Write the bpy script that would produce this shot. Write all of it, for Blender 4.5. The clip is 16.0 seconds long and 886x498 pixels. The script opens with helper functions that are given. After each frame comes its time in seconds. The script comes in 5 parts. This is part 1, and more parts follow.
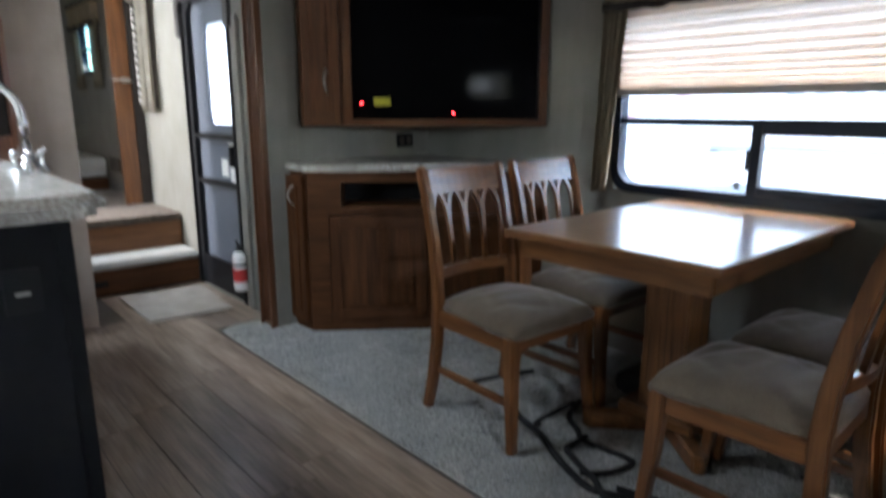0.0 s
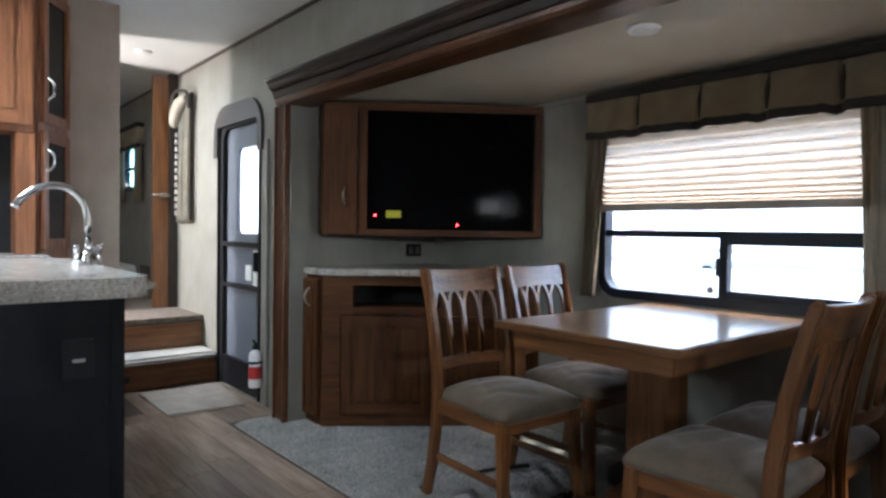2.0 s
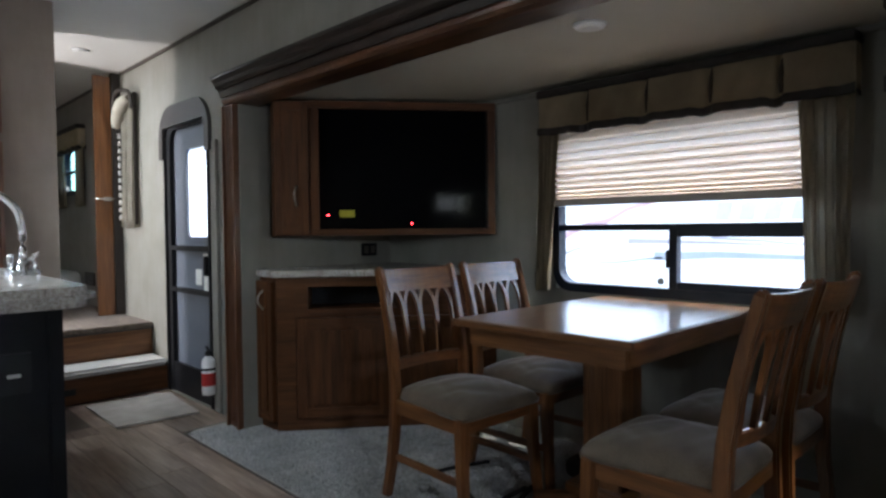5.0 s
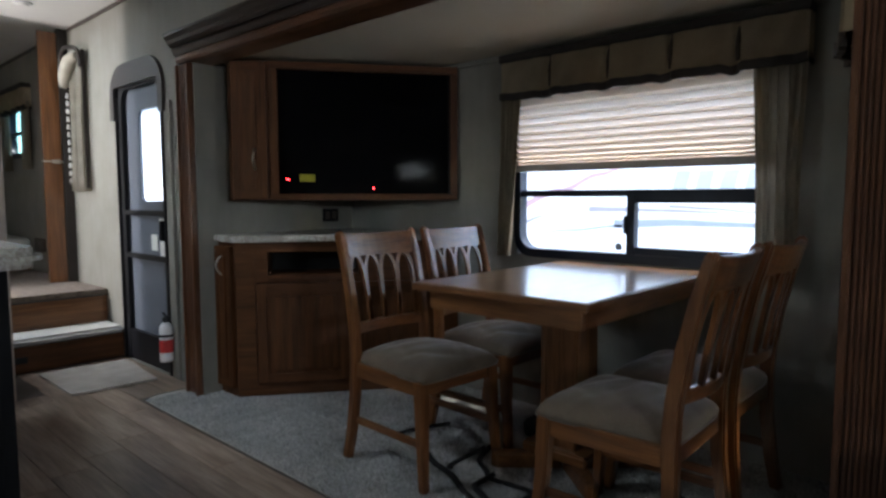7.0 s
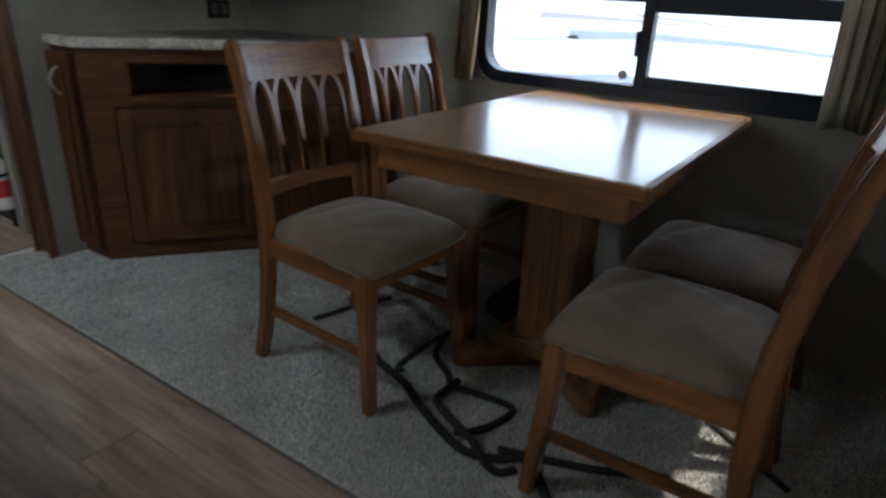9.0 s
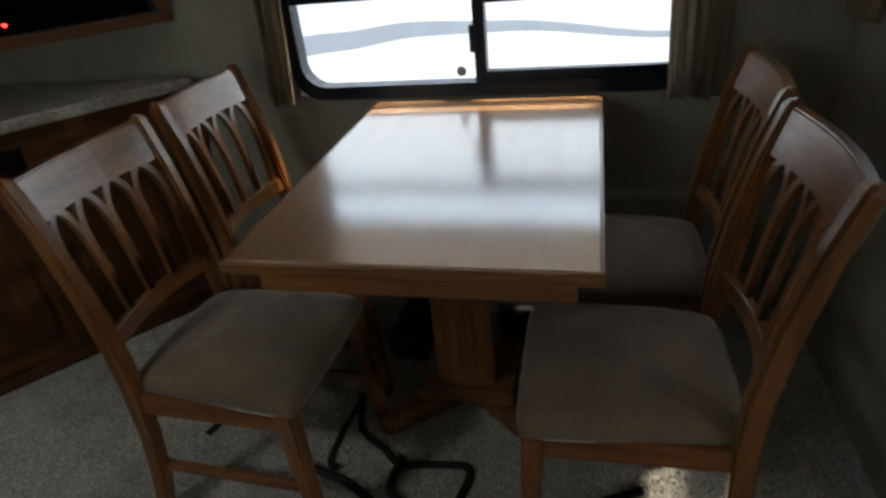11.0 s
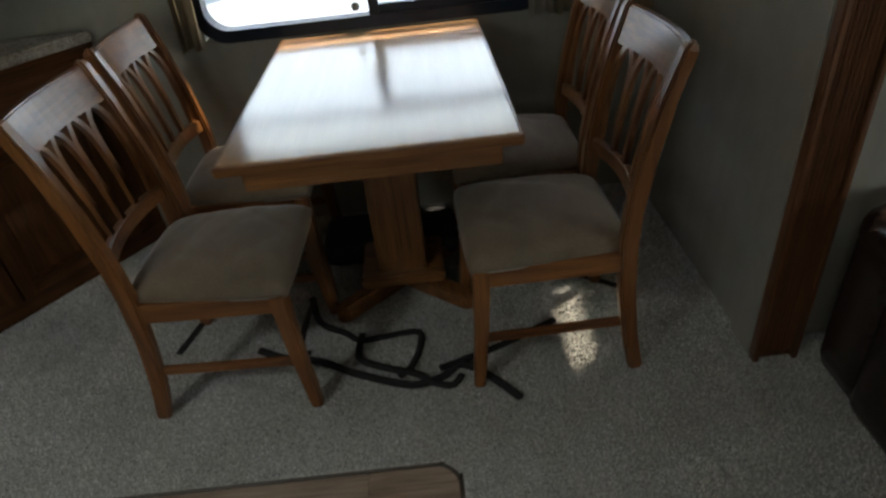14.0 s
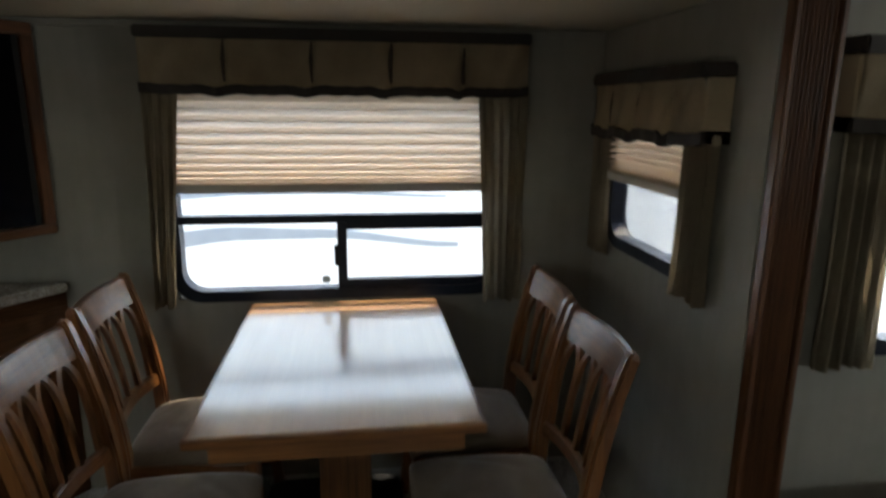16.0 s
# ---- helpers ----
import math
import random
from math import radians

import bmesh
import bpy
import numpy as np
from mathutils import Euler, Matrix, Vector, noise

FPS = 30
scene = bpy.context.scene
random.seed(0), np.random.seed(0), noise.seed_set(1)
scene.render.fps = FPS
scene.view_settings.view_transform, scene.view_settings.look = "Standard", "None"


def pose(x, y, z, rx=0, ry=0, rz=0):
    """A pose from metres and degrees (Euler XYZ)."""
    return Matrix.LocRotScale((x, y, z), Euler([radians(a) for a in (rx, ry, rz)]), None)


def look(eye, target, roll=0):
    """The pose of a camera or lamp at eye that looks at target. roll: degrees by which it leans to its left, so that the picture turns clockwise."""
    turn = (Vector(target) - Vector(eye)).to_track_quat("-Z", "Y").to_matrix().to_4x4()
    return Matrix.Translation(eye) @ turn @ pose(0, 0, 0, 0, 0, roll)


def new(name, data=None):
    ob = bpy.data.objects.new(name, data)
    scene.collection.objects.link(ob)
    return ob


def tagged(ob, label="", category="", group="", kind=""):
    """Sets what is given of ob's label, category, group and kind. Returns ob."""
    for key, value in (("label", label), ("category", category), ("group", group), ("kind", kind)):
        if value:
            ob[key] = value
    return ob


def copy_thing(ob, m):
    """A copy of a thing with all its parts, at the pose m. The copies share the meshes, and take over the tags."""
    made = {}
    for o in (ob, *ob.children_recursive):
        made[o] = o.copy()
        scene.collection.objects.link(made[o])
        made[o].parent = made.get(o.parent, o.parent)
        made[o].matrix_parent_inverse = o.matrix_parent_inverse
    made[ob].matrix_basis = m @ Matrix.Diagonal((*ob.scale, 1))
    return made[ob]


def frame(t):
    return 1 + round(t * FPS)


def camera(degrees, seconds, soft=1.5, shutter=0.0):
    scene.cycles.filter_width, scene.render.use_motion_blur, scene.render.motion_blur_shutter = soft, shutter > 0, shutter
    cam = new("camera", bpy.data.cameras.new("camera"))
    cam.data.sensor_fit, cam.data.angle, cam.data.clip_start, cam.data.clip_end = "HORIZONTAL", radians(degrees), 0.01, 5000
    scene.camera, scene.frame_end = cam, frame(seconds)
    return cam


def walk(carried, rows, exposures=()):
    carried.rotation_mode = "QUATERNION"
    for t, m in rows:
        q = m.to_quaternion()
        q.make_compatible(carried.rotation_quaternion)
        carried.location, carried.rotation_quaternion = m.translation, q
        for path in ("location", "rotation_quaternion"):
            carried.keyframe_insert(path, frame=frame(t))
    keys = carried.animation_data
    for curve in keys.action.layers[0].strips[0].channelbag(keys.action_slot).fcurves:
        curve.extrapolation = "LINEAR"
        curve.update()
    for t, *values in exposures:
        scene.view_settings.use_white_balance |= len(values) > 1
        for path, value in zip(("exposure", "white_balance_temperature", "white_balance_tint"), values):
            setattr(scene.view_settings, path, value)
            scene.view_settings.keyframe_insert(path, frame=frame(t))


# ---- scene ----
cam = camera(70.8, 16.0, soft=2.6, shutter=0.5)
PATH = [
    (0, (1.352, 2.074, 1.121), (2.655, 3.527, 0.684), 0.1),
    (0.5, (1.257, 1.91, 1.104), (2.551, 3.432, 0.999), -0.9),
    (1, (1.216, 1.835, 1.098), (2.554, 3.32, 1.047), -0.1),
    (1.5, (1.199, 1.815, 1.073), (2.505, 3.329, 1.024), 0.9),
    (2, (1.201, 1.831, 1.067), (2.503, 3.348, 1.011), 0.9),
    (2.5, (1.204, 1.829, 1.07), (2.547, 3.309, 0.994), 0.6),
    (3, (1.21, 1.829, 1.074), (2.557, 3.305, 0.998), -0.2),
    (3.5, (1.217, 1.829, 1.062), (2.581, 3.288, 0.966), -0.1),
    (4, (1.228, 1.839, 1.066), (2.607, 3.286, 0.989), -0.6),
    (6.3, (1.215, 1.823, 1.075), (2.655, 3.208, 1.001), 0.1),
    (6.5, (1.214, 1.823, 1.074), (2.668, 3.192, 0.961), 0.2),
    (7, (1.236, 1.822, 1.054), (2.71, 3.164, 0.889), -0.1),
    (7.5, (1.234, 1.785, 1.045), (2.778, 3.04, 0.845), 1.8),
    (8, (1.252, 1.895, 1.008), (2.672, 3.257, 0.65), -0.6),
    (8.5, (1.49, 2.101, 0.967), (2.918, 3.38, 0.399), 1.4),
    (8.7, (1.614, 2.252, 0.993), (3.113, 3.406, 0.343), 3.1),
    (11, (1.926, 2.731, 1.307), (3.61, 3.185, 0.328), -6.0),
    (11.5, (1.904, 2.853, 1.294), (3.606, 2.997, 0.253), -2.7),
    (12, (1.727, 3.001, 1.323), (3.357, 2.946, 0.166), -1.4),
    (12.5, (1.644, 2.936, 1.285), (3.189, 2.909, 0.016), -4.9),
    (13, (1.604, 2.862, 1.292), (3.172, 2.864, 0.051), -8.4),
    (13.5, (1.574, 2.837, 1.33), (3.182, 2.942, 0.146), -8.6),
    (14, (1.526, 2.908, 1.344), (3.176, 2.915, 0.215), -6.5),
    (14.5, (1.464, 2.965, 1.351), (3.072, 2.903, 0.165), -5.1),
    (15, (1.444, 3.007, 1.366), (3.155, 2.795, 0.353), -2.7),
    (15.5, (1.443, 3.009, 1.476), (3.3, 2.707, 0.797), -1.7),
    (16, (1.471, 2.998, 1.493), (3.402, 2.734, 1.046), 0.5),
]
EXPO = [(0, 4.32, 6600, 9), (1.5, 4.3, 6700, 9), (2.3, 4.36, 6700, 9), (3, 4.06, 6700, 9), (4, 3.84, 6600, 9), (7, 3.6, 6700, 9), (8.5, 3.78, 6800, 8), (11, 3.3, 8250, 7), (13.0, 3.62, 8300, 6), (14.2, 3.65, 8000, 6), (15, 3.78, 8000, 6), (16, 3.36, 7900, 7)]
walk(cam, [(t, look(e, g, r)) for t, e, g, r in PATH], exposures=EXPO)

# ---- light ----
SUN_EL, SUN_AZ = 64.0, (0.55, -0.83)       # elevation, and the way towards the sun over the ground
world = bpy.data.worlds.new("world")
scene.world = world
world.use_nodes = True
wt = world.node_tree
sky = wt.nodes.new("ShaderNodeTexSky")
sky.sky_type, sky.sun_disc = 'NISHITA', False
sky.sun_elevation, sky.sun_rotation = radians(SUN_EL), math.atan2(SUN_AZ[0], SUN_AZ[1])
wt.links.new(sky.outputs[0], wt.nodes["Background"].inputs[0])
wt.nodes["Background"].inputs[1].default_value = 0.15
sun = new("sun", bpy.data.lights.new("sun", 'SUN'))
sun.data.energy, sun.data.angle, sun.data.color = 1.0, radians(2.4), (1.0, 0.96, 0.9)
sun_dir = Vector((SUN_AZ[0], SUN_AZ[1], math.tan(radians(SUN_EL)) * math.hypot(*SUN_AZ)))
sun.matrix_world = look(sun_dir * 5, (0, 0, 0))


def area_lamp(name, eye, target, w, h, power, color=(0.84, 0.93, 1.0)):
    la = bpy.data.lights.new(name, 'AREA')
    la.shape, la.size, la.size_y, la.energy, la.color = 'RECTANGLE', w, h, power, color
    ob = new(name, la)
    ob.matrix_world = look(eye, target)
    return ob


# Weak fill lamp added in an unseen opening of the kitchen-side wall.
area_lamp("fill_light_kitchen_side", (-0.27, 4.1, 1.36), (2.0, 4.3, 1.0), 0.55, 0.2, 0.42)
area_lamp("sky_light_rear_window", (0.6, -1.19, 1.46), (2.4, 1.3, 0.9), 0.45, 0.2, 2.0, (0.78, 0.87, 1.0))
# Added fill over the kitchen, set in an unseen ceiling opening.
area_lamp("fill_light_kitchen_ceiling", (0.95, 4.65, 2.5), (0.95, 4.65, 0.0), 0.45, 0.45, 3.6, (0.74, 0.87, 1.0))
# Unseen ceiling lamp added to brighten the step tread.
area_lamp("fill_light_steps", (1.65, 6.65, 2.33), (1.9, 6.65, 0.0), 0.6, 0.6, 2.9)
area_lamp("sky_light_side_room_window", (0.585, 6.82, 1.3), (2.0, 6.72, 1.42), 0.22, 0.6, 4.4, (0.98, 0.94, 0.97))


# ---- materials ----
def ramp(nt, fac, stops):
    r = nt.nodes.new("ShaderNodeValToRGB")
    while len(r.color_ramp.elements) < len(stops):
        r.color_ramp.elements.new(0.5)
    for el, (p, c) in zip(r.color_ramp.elements, stops):
        el.position, el.color = p, (*c, 1)
    nt.links.new(fac, r.inputs[0])
    return r.outputs[0]


def noise_node(nt, vec, scale, detail=4.0, rough=0.55):
    n = nt.nodes.new("ShaderNodeTexNoise")
    n.inputs["Scale"].default_value, n.inputs["Detail"].default_value, n.inputs["Roughness"].default_value = scale, detail, rough
    nt.links.new(vec, n.inputs["Vector"])
    return n.outputs["Fac"]


def mapped(nt, scale=(1, 1, 1), random_shift=False):
    tc = nt.nodes.new("ShaderNodeTexCoord")
    mp = nt.nodes.new("ShaderNodeMapping")
    mp.inputs["Scale"].default_value = scale
    nt.links.new(tc.outputs["Object"], mp.inputs["Vector"])
    if random_shift:
        oi = nt.nodes.new("ShaderNodeObjectInfo")
        mul = nt.nodes.new("ShaderNodeMath")
        mul.operation = 'MULTIPLY'
        mul.inputs[1].default_value = 37.0
        nt.links.new(oi.outputs["Random"], mul.inputs[0])
        nt.links.new(mul.outputs[0], mp.inputs["Location"])
    return mp.outputs[0]


def base_mat(name, rough=0.5, metal=0.0):
    m = bpy.data.materials.new(name)
    m.use_nodes = True
    b = m.node_tree.nodes["Principled BSDF"]
    b.inputs["Roughness"].default_value, b.inputs["Metallic"].default_value = rough, metal
    return m, m.node_tree, b


def bump(nt, b, fac, strength, dist):
    n = nt.nodes.new("ShaderNodeBump")
    n.inputs["Strength"].default_value, n.inputs["Distance"].default_value = strength, dist
    nt.links.new(fac, n.inputs["Height"])
    nt.links.new(n.outputs[0], b.inputs["Normal"])


def mixc(nt, fac, a, c):
    n = nt.nodes.new("ShaderNodeMix")
    n.data_type = 'RGBA'
    n.blend_type = 'MULTIPLY'
    n.inputs[0].default_value = fac
    nt.links.new(a, n.inputs[6])
    nt.links.new(c, n.inputs[7])
    return n.outputs[2]


def plain(name, col, rough=0.5, metal=0.0, vary=0.15, scale=6.0, grain=120.0, bump_s=0.15, coat=0.0):
    """Paint, plastic, cloth or metal: one colour with stains at a large and grain at a small scale."""
    m, nt, b = base_mat(name, rough, metal)
    v = mapped(nt)
    lo = tuple(c * (1 - vary) for c in col)
    hi = tuple(min(1, c * (1 + vary)) for c in col)
    big = ramp(nt, noise_node(nt, v, scale), [(0.3, lo), (0.7, hi)])
    fine = noise_node(nt, v, grain, 3)
    small = ramp(nt, fine, [(0.3, (1 - vary,) * 3), (0.7, (1, 1, 1))])
    nt.links.new(mixc(nt, 1.0, big, small), b.inputs["Base Color"])
    if bump_s:
        bump(nt, b, fine, bump_s, 0.002)
    b.inputs["Coat Weight"].default_value = coat
    return m


def wood(name, dark, light, axis=2, rough=0.35, coat=0.15, shift=True, bump_s=0.12, pore=0.8):
    """Stained timber with the grain along one axis."""
    m, nt, b = base_mat(name, rough)
    s = [14.0, 14.0, 14.0]
    s[axis] = 1.1
    v = mapped(nt, tuple(s), shift)
    g = noise_node(nt, v, 2.2, 6, 0.62)
    s2 = [90.0, 90.0, 90.0]
    s2[axis] = 3.0
    f = noise_node(nt, mapped(nt, tuple(s2), shift), 1.5, 3)
    mid = tuple((a + c) / 2 for a, c in zip(dark, light))
    col = ramp(nt, g, [(0.28, dark), (0.5, mid), (0.72, light)])
    pores = ramp(nt, f, [(0.35, (0.62, 0.6, 0.58)), (0.55, (1, 1, 1))])
    nt.links.new(mixc(nt, pore, col, pores), b.inputs["Base Color"])
    bump(nt, b, f, bump_s, 0.0015)
    b.inputs["Coat Weight"].default_value = coat
    b.inputs["Coat Roughness"].default_value = 0.25
    return m


OAK_D, OAK_L = (0.086, 0.029, 0.009), (0.25, 0.098, 0.031)
oak_z = wood("oak_upright", OAK_D, OAK_L, 2, 0.3, 0.5)
oak_x = wood("oak_across", OAK_D, OAK_L, 0, 0.28, 0.8)
oak_y = wood("oak_along", OAK_D, OAK_L, 1)
table_z = wood("table_oak_upright", (0.098, 0.037, 0.0125), (0.262, 0.11, 0.037), 2, 0.32, 0.4)
table_x = wood("table_oak_across", (0.098, 0.037, 0.0125), (0.262, 0.11, 0.037), 0, 0.32, 0.4)
table_y = wood("table_oak_along", (0.098, 0.037, 0.0125), (0.262, 0.11, 0.037), 1, 0.32, 0.4)
table_oak = wood("table_oak", (0.27, 0.143, 0.066), (0.335, 0.187, 0.092), 0, 0.33, 1.0, False, 0.0, 0.15)
table_oak.node_tree.nodes["Principled BSDF"].inputs["Coat IOR"].default_value = 2.3
table_oak.node_tree.nodes["Principled BSDF"].inputs["Coat Roughness"].default_value = 0.16
cab_z = wood("cabinet_wood_upright", (0.05, 0.0178, 0.006), (0.124, 0.047, 0.016), 2, 0.55, 0.0)
cab_x = wood("cabinet_wood_across", (0.05, 0.0178, 0.006), (0.124, 0.047, 0.016), 0, 0.55, 0.0)
for m in (cab_z, cab_x):
    m.node_tree.nodes["Principled BSDF"].inputs["Specular IOR Level"].default_value = 0.22
pil_z = wood("pilaster_wood", (0.07, 0.026, 0.012), (0.168, 0.068, 0.029), 2)
kit_z = wood("kitchen_wood_upright", (0.155, 0.052, 0.021), (0.34, 0.128, 0.055), 2)
kit_x = wood("kitchen_wood_across", (0.155, 0.052, 0.021), (0.34, 0.128, 0.055), 0)
cab_y = wood("cabinet_wood_along", (0.05, 0.019, 0.0075), (0.12, 0.048, 0.019), 1)
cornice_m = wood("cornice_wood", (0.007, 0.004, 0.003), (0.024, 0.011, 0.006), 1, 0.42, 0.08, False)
riser_m = wood("riser_wood", (0.14, 0.055, 0.02), (0.30, 0.13, 0.05), 0)


def wallpaper(name, col):
    m, nt, b = base_mat(name, 0.7)
    lo, hi = tuple(c * 0.94 for c in col), tuple(c * 1.06 for c in col)
    streak = noise_node(nt, mapped(nt, (15, 15, 2.2)), 1.2, 5, 0.65)
    cloud = noise_node(nt, mapped(nt), 4.5, 4)
    c = mixc(nt, 0.8, ramp(nt, streak, [(0.3, lo), (0.7, hi)]), ramp(nt, cloud, [(0.3, (0.76, 0.76, 0.74)), (0.7, (1, 1, 1))]))
    nt.links.new(c, b.inputs["Base Color"])
    bump(nt, b, noise_node(nt, mapped(nt, (1, 1, 0.5)), 190, 3), 0.25, 0.001)
    return m


wall_m = wallpaper("greige_wallpaper", (0.252, 0.241, 0.212))
taupe_wall_m = wallpaper("taupe_wallpaper", (0.40, 0.318, 0.268))
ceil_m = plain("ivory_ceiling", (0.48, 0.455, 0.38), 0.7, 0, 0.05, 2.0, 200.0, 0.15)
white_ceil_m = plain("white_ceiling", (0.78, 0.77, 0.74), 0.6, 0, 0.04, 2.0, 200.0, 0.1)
dark_trim_m = plain("bronze_trim", (0.07, 0.055, 0.045), 0.5, 0, 0.15)
black_m = plain("black_plastic", (0.009, 0.009, 0.011), 0.5, 0, 0.2)
frame_m = plain("black_window_frame", (0.006, 0.010, 0.021), 0.42, 0.0, 0.2)
for m in (black_m, frame_m):
    m.node_tree.nodes["Principled BSDF"].inputs["Specular IOR Level"].default_value = 0.25
island_m = plain("black_laminate", (0.007, 0.0075, 0.0095), 0.75, 0, 0.2, 4, 90, 0.1)
island_m.node_tree.nodes["Principled BSDF"].inputs["Specular IOR Level"].default_value = 0.25
chrome_m = plain("chrome", (0.75, 0.75, 0.76), 0.16, 1.0, 0.05, 5, 60, 0.02)
nickel_m = plain("brushed_nickel", (0.62, 0.6, 0.57), 0.3, 1.0, 0.08)
cushion_m = plain("taupe_microfibre", (0.145, 0.108, 0.074), 0.85, 0, 0.28, 5, 260, 0.35)
cushion_m.node_tree.nodes["Principled BSDF"].inputs["Sheen Weight"].default_value = 0.35
cushion_m.node_tree.nodes["Principled BSDF"].inputs["Sheen Roughness"].default_value = 0.35
leather_m = plain("dark_brown_leather", (0.026, 0.016, 0.013), 0.27, 0, 0.25, 5, 70, 0.4)
door_grey_m = plain("grey_door_skin", (0.115, 0.132, 0.165), 0.5, 0, 0.08, 3, 140, 0.2)
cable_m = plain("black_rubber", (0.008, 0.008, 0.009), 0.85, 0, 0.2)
mat_m = plain("pale_door_mat", (0.44, 0.425, 0.395), 0.9, 0, 0.1, 8, 190, 0.5)
beige_mat_m = plain("beige_door_mat", (0.335, 0.295, 0.262), 0.95, 0, 0.16, 8, 190, 0.5)
rail_m = plain("grey_blind_rail", (0.42, 0.40, 0.37), 0.6, 0, 0.06)
white_m = plain("white_paint", (0.8, 0.8, 0.8), 0.4, 0, 0.04)
paper_m = plain("white_paper", (0.78, 0.77, 0.74), 0.8, 0, 0.04)
red_m = plain("red_label", (0.5, 0.03, 0.03), 0.5, 0, 0.1)
yellow_m = plain("yellow_label", (0.5, 0.45, 0.03), 0.6, 0, 0.08)
valance_m = plain("taupe_valance", (0.42, 0.335, 0.225), 0.85, 0, 0.12, 9, 220, 0.35)
pale_cloth_m = plain("pale_beige_cloth", (0.36, 0.33, 0.27), 0.85, 0, 0.15, 9, 220, 0.35)
# Dark brown for the shade in valance folds, and for the brown wall vent.
fold_shade_vent_m = plain("brown_fold_shade_and_vent", (0.07, 0.052, 0.038), 0.8, 0, 0.2)
valance_trim_m = plain("dark_valance_trim", (0.025, 0.018, 0.014), 0.7, 0, 0.2)
step_carpet_m = plain("brown_step_carpet", (0.19, 0.15, 0.122), 0.95, 0, 0.35, 30, 240, 0.6)
asphalt_m = plain("gravel_lot", (0.38, 0.35, 0.305), 0.9, 0, 0.25, 1.5, 30, 0.6)
gel_m = plain("trailer_white", (0.87, 0.855, 0.81), 0.25, 0, 0.03)
swoosh_m = plain("trailer_grey_stripe", (0.32, 0.35, 0.37), 0.3, 0, 0.05)
letter_m = plain("trailer_pale_lettering", (0.44, 0.46, 0.5), 0.3, 0, 0.04)
pink_m = plain("trailer_red_stripe", (0.50, 0.32, 0.345), 0.3, 0, 0.05)
mauve_m = plain("trailer_mauve_stripe", (0.37, 0.335, 0.37), 0.3, 0, 0.05)


def carpet_material():
    m, nt, b = base_mat("speckled_carpet", 0.95)
    v = mapped(nt)
    fine = noise_node(nt, v, 170, 3, 0.75)
    mid = noise_node(nt, v, 90, 4, 0.7)
    big = noise_node(nt, v, 3.5, 4)
    col = ramp(nt, fine, [(0.33, (0.20, 0.195, 0.18)), (0.5, (0.42, 0.41, 0.385)), (0.66, (0.66, 0.645, 0.61))])
    col = mixc(nt, 1.0, col, ramp(nt, mid, [(0.35, (0.72, 0.715, 0.70)), (0.6, (1, 1, 1))]))
    col = mixc(nt, 0.8, col, ramp(nt, big, [(0.3, (0.8, 0.79, 0.77)), (0.65, (1, 1, 1))]))
    nt.links.new(col, b.inputs["Base Color"])
    bump(nt, b, mid, 0.5, 0.004)
    b.inputs["Sheen Weight"].default_value = 0.15
    return m


def vinyl_material():
    m, nt, b = base_mat("vinyl_plank", 0.34)
    oi = nt.nodes.new("ShaderNodeObjectInfo")
    tone = ramp(nt, oi.outputs["Random"], [(0.0, (0.62, 0.6, 0.58)), (0.5, (0.85, 0.83, 0.8)), (1.0, (1.1, 1.05, 1.0))])
    g = noise_node(nt, mapped(nt, (11, 1.1, 11), True), 2.0, 6, 0.65)
    f = noise_node(nt, mapped(nt, (80, 3, 80), True), 1.6, 3)
    col = ramp(nt, g, [(0.28, (0.13, 0.088, 0.062)), (0.5, (0.275, 0.205, 0.163)), (0.72, (0.42, 0.335, 0.275))])
    col = mixc(nt, 1.0, col, tone)
    col = mixc(nt, 0.7, col, ramp(nt, f, [(0.35, (0.6, 0.58, 0.56)), (0.55, (1, 1, 1))]))
    nt.links.new(col, b.inputs["Base Color"])
    bump(nt, b, f, 0.15, 0.001)
    return m


def stone_material():
    m, nt, b = base_mat("speckled_countertop", 0.22)
    v = mapped(nt)
    col = ramp(nt, noise_node(nt, v, 90, 5, 0.75), [(0.3, (0.2, 0.17, 0.145)), (0.46, (0.42, 0.38, 0.34)), (0.58, (0.55, 0.52, 0.48)), (0.75, (0.72, 0.7, 0.66))])
    col = mixc(nt, 0.7, col, ramp(nt, noise_node(nt, v, 14, 4), [(0.35, (0.65, 0.62, 0.6)), (0.65, (1, 1, 1))]))
    nt.links.new(col, b.inputs["Base Color"])
    return m


def glass_material(name, tint=(1, 1, 1), rough=0.0):
    m, nt, b = base_mat(name, rough)
    b.inputs["Base Color"].default_value = (*tint, 1)
    b.inputs["Transmission Weight"].default_value = 1.0
    b.inputs["IOR"].default_value = 1.1
    return m


def cloth_glow(name, col, through_amount):
    """Thin pleated cloth that lets daylight through."""
    m, nt, b = base_mat(name, 0.9)
    v = mapped(nt)
    c = ramp(nt, noise_node(nt, v, 60, 3), [(0.3, tuple(x * 0.93 for x in col)), (0.7, col)])
    nt.links.new(c, b.inputs["Base Color"])
    tr = nt.nodes.new("ShaderNodeBsdfTranslucent")
    nt.links.new(c, tr.inputs["Color"])
    mx = nt.nodes.new("ShaderNodeMixShader")
    mx.inputs[0].default_value = through_amount
    nt.links.new(b.outputs[0], mx.inputs[1])
    nt.links.new(tr.outputs[0], mx.inputs[2])
    nt.links.new(mx.outputs[0], nt.nodes["Material Output"].inputs[0])
    return m


def lamp_material(name, col, strength):
    m, nt, b = base_mat(name)
    b.inputs["Base Color"].default_value = (*col, 1)
    b.inputs["Emission Color"].default_value = (*col, 1)
    b.inputs["Emission Strength"].default_value = strength
    return m


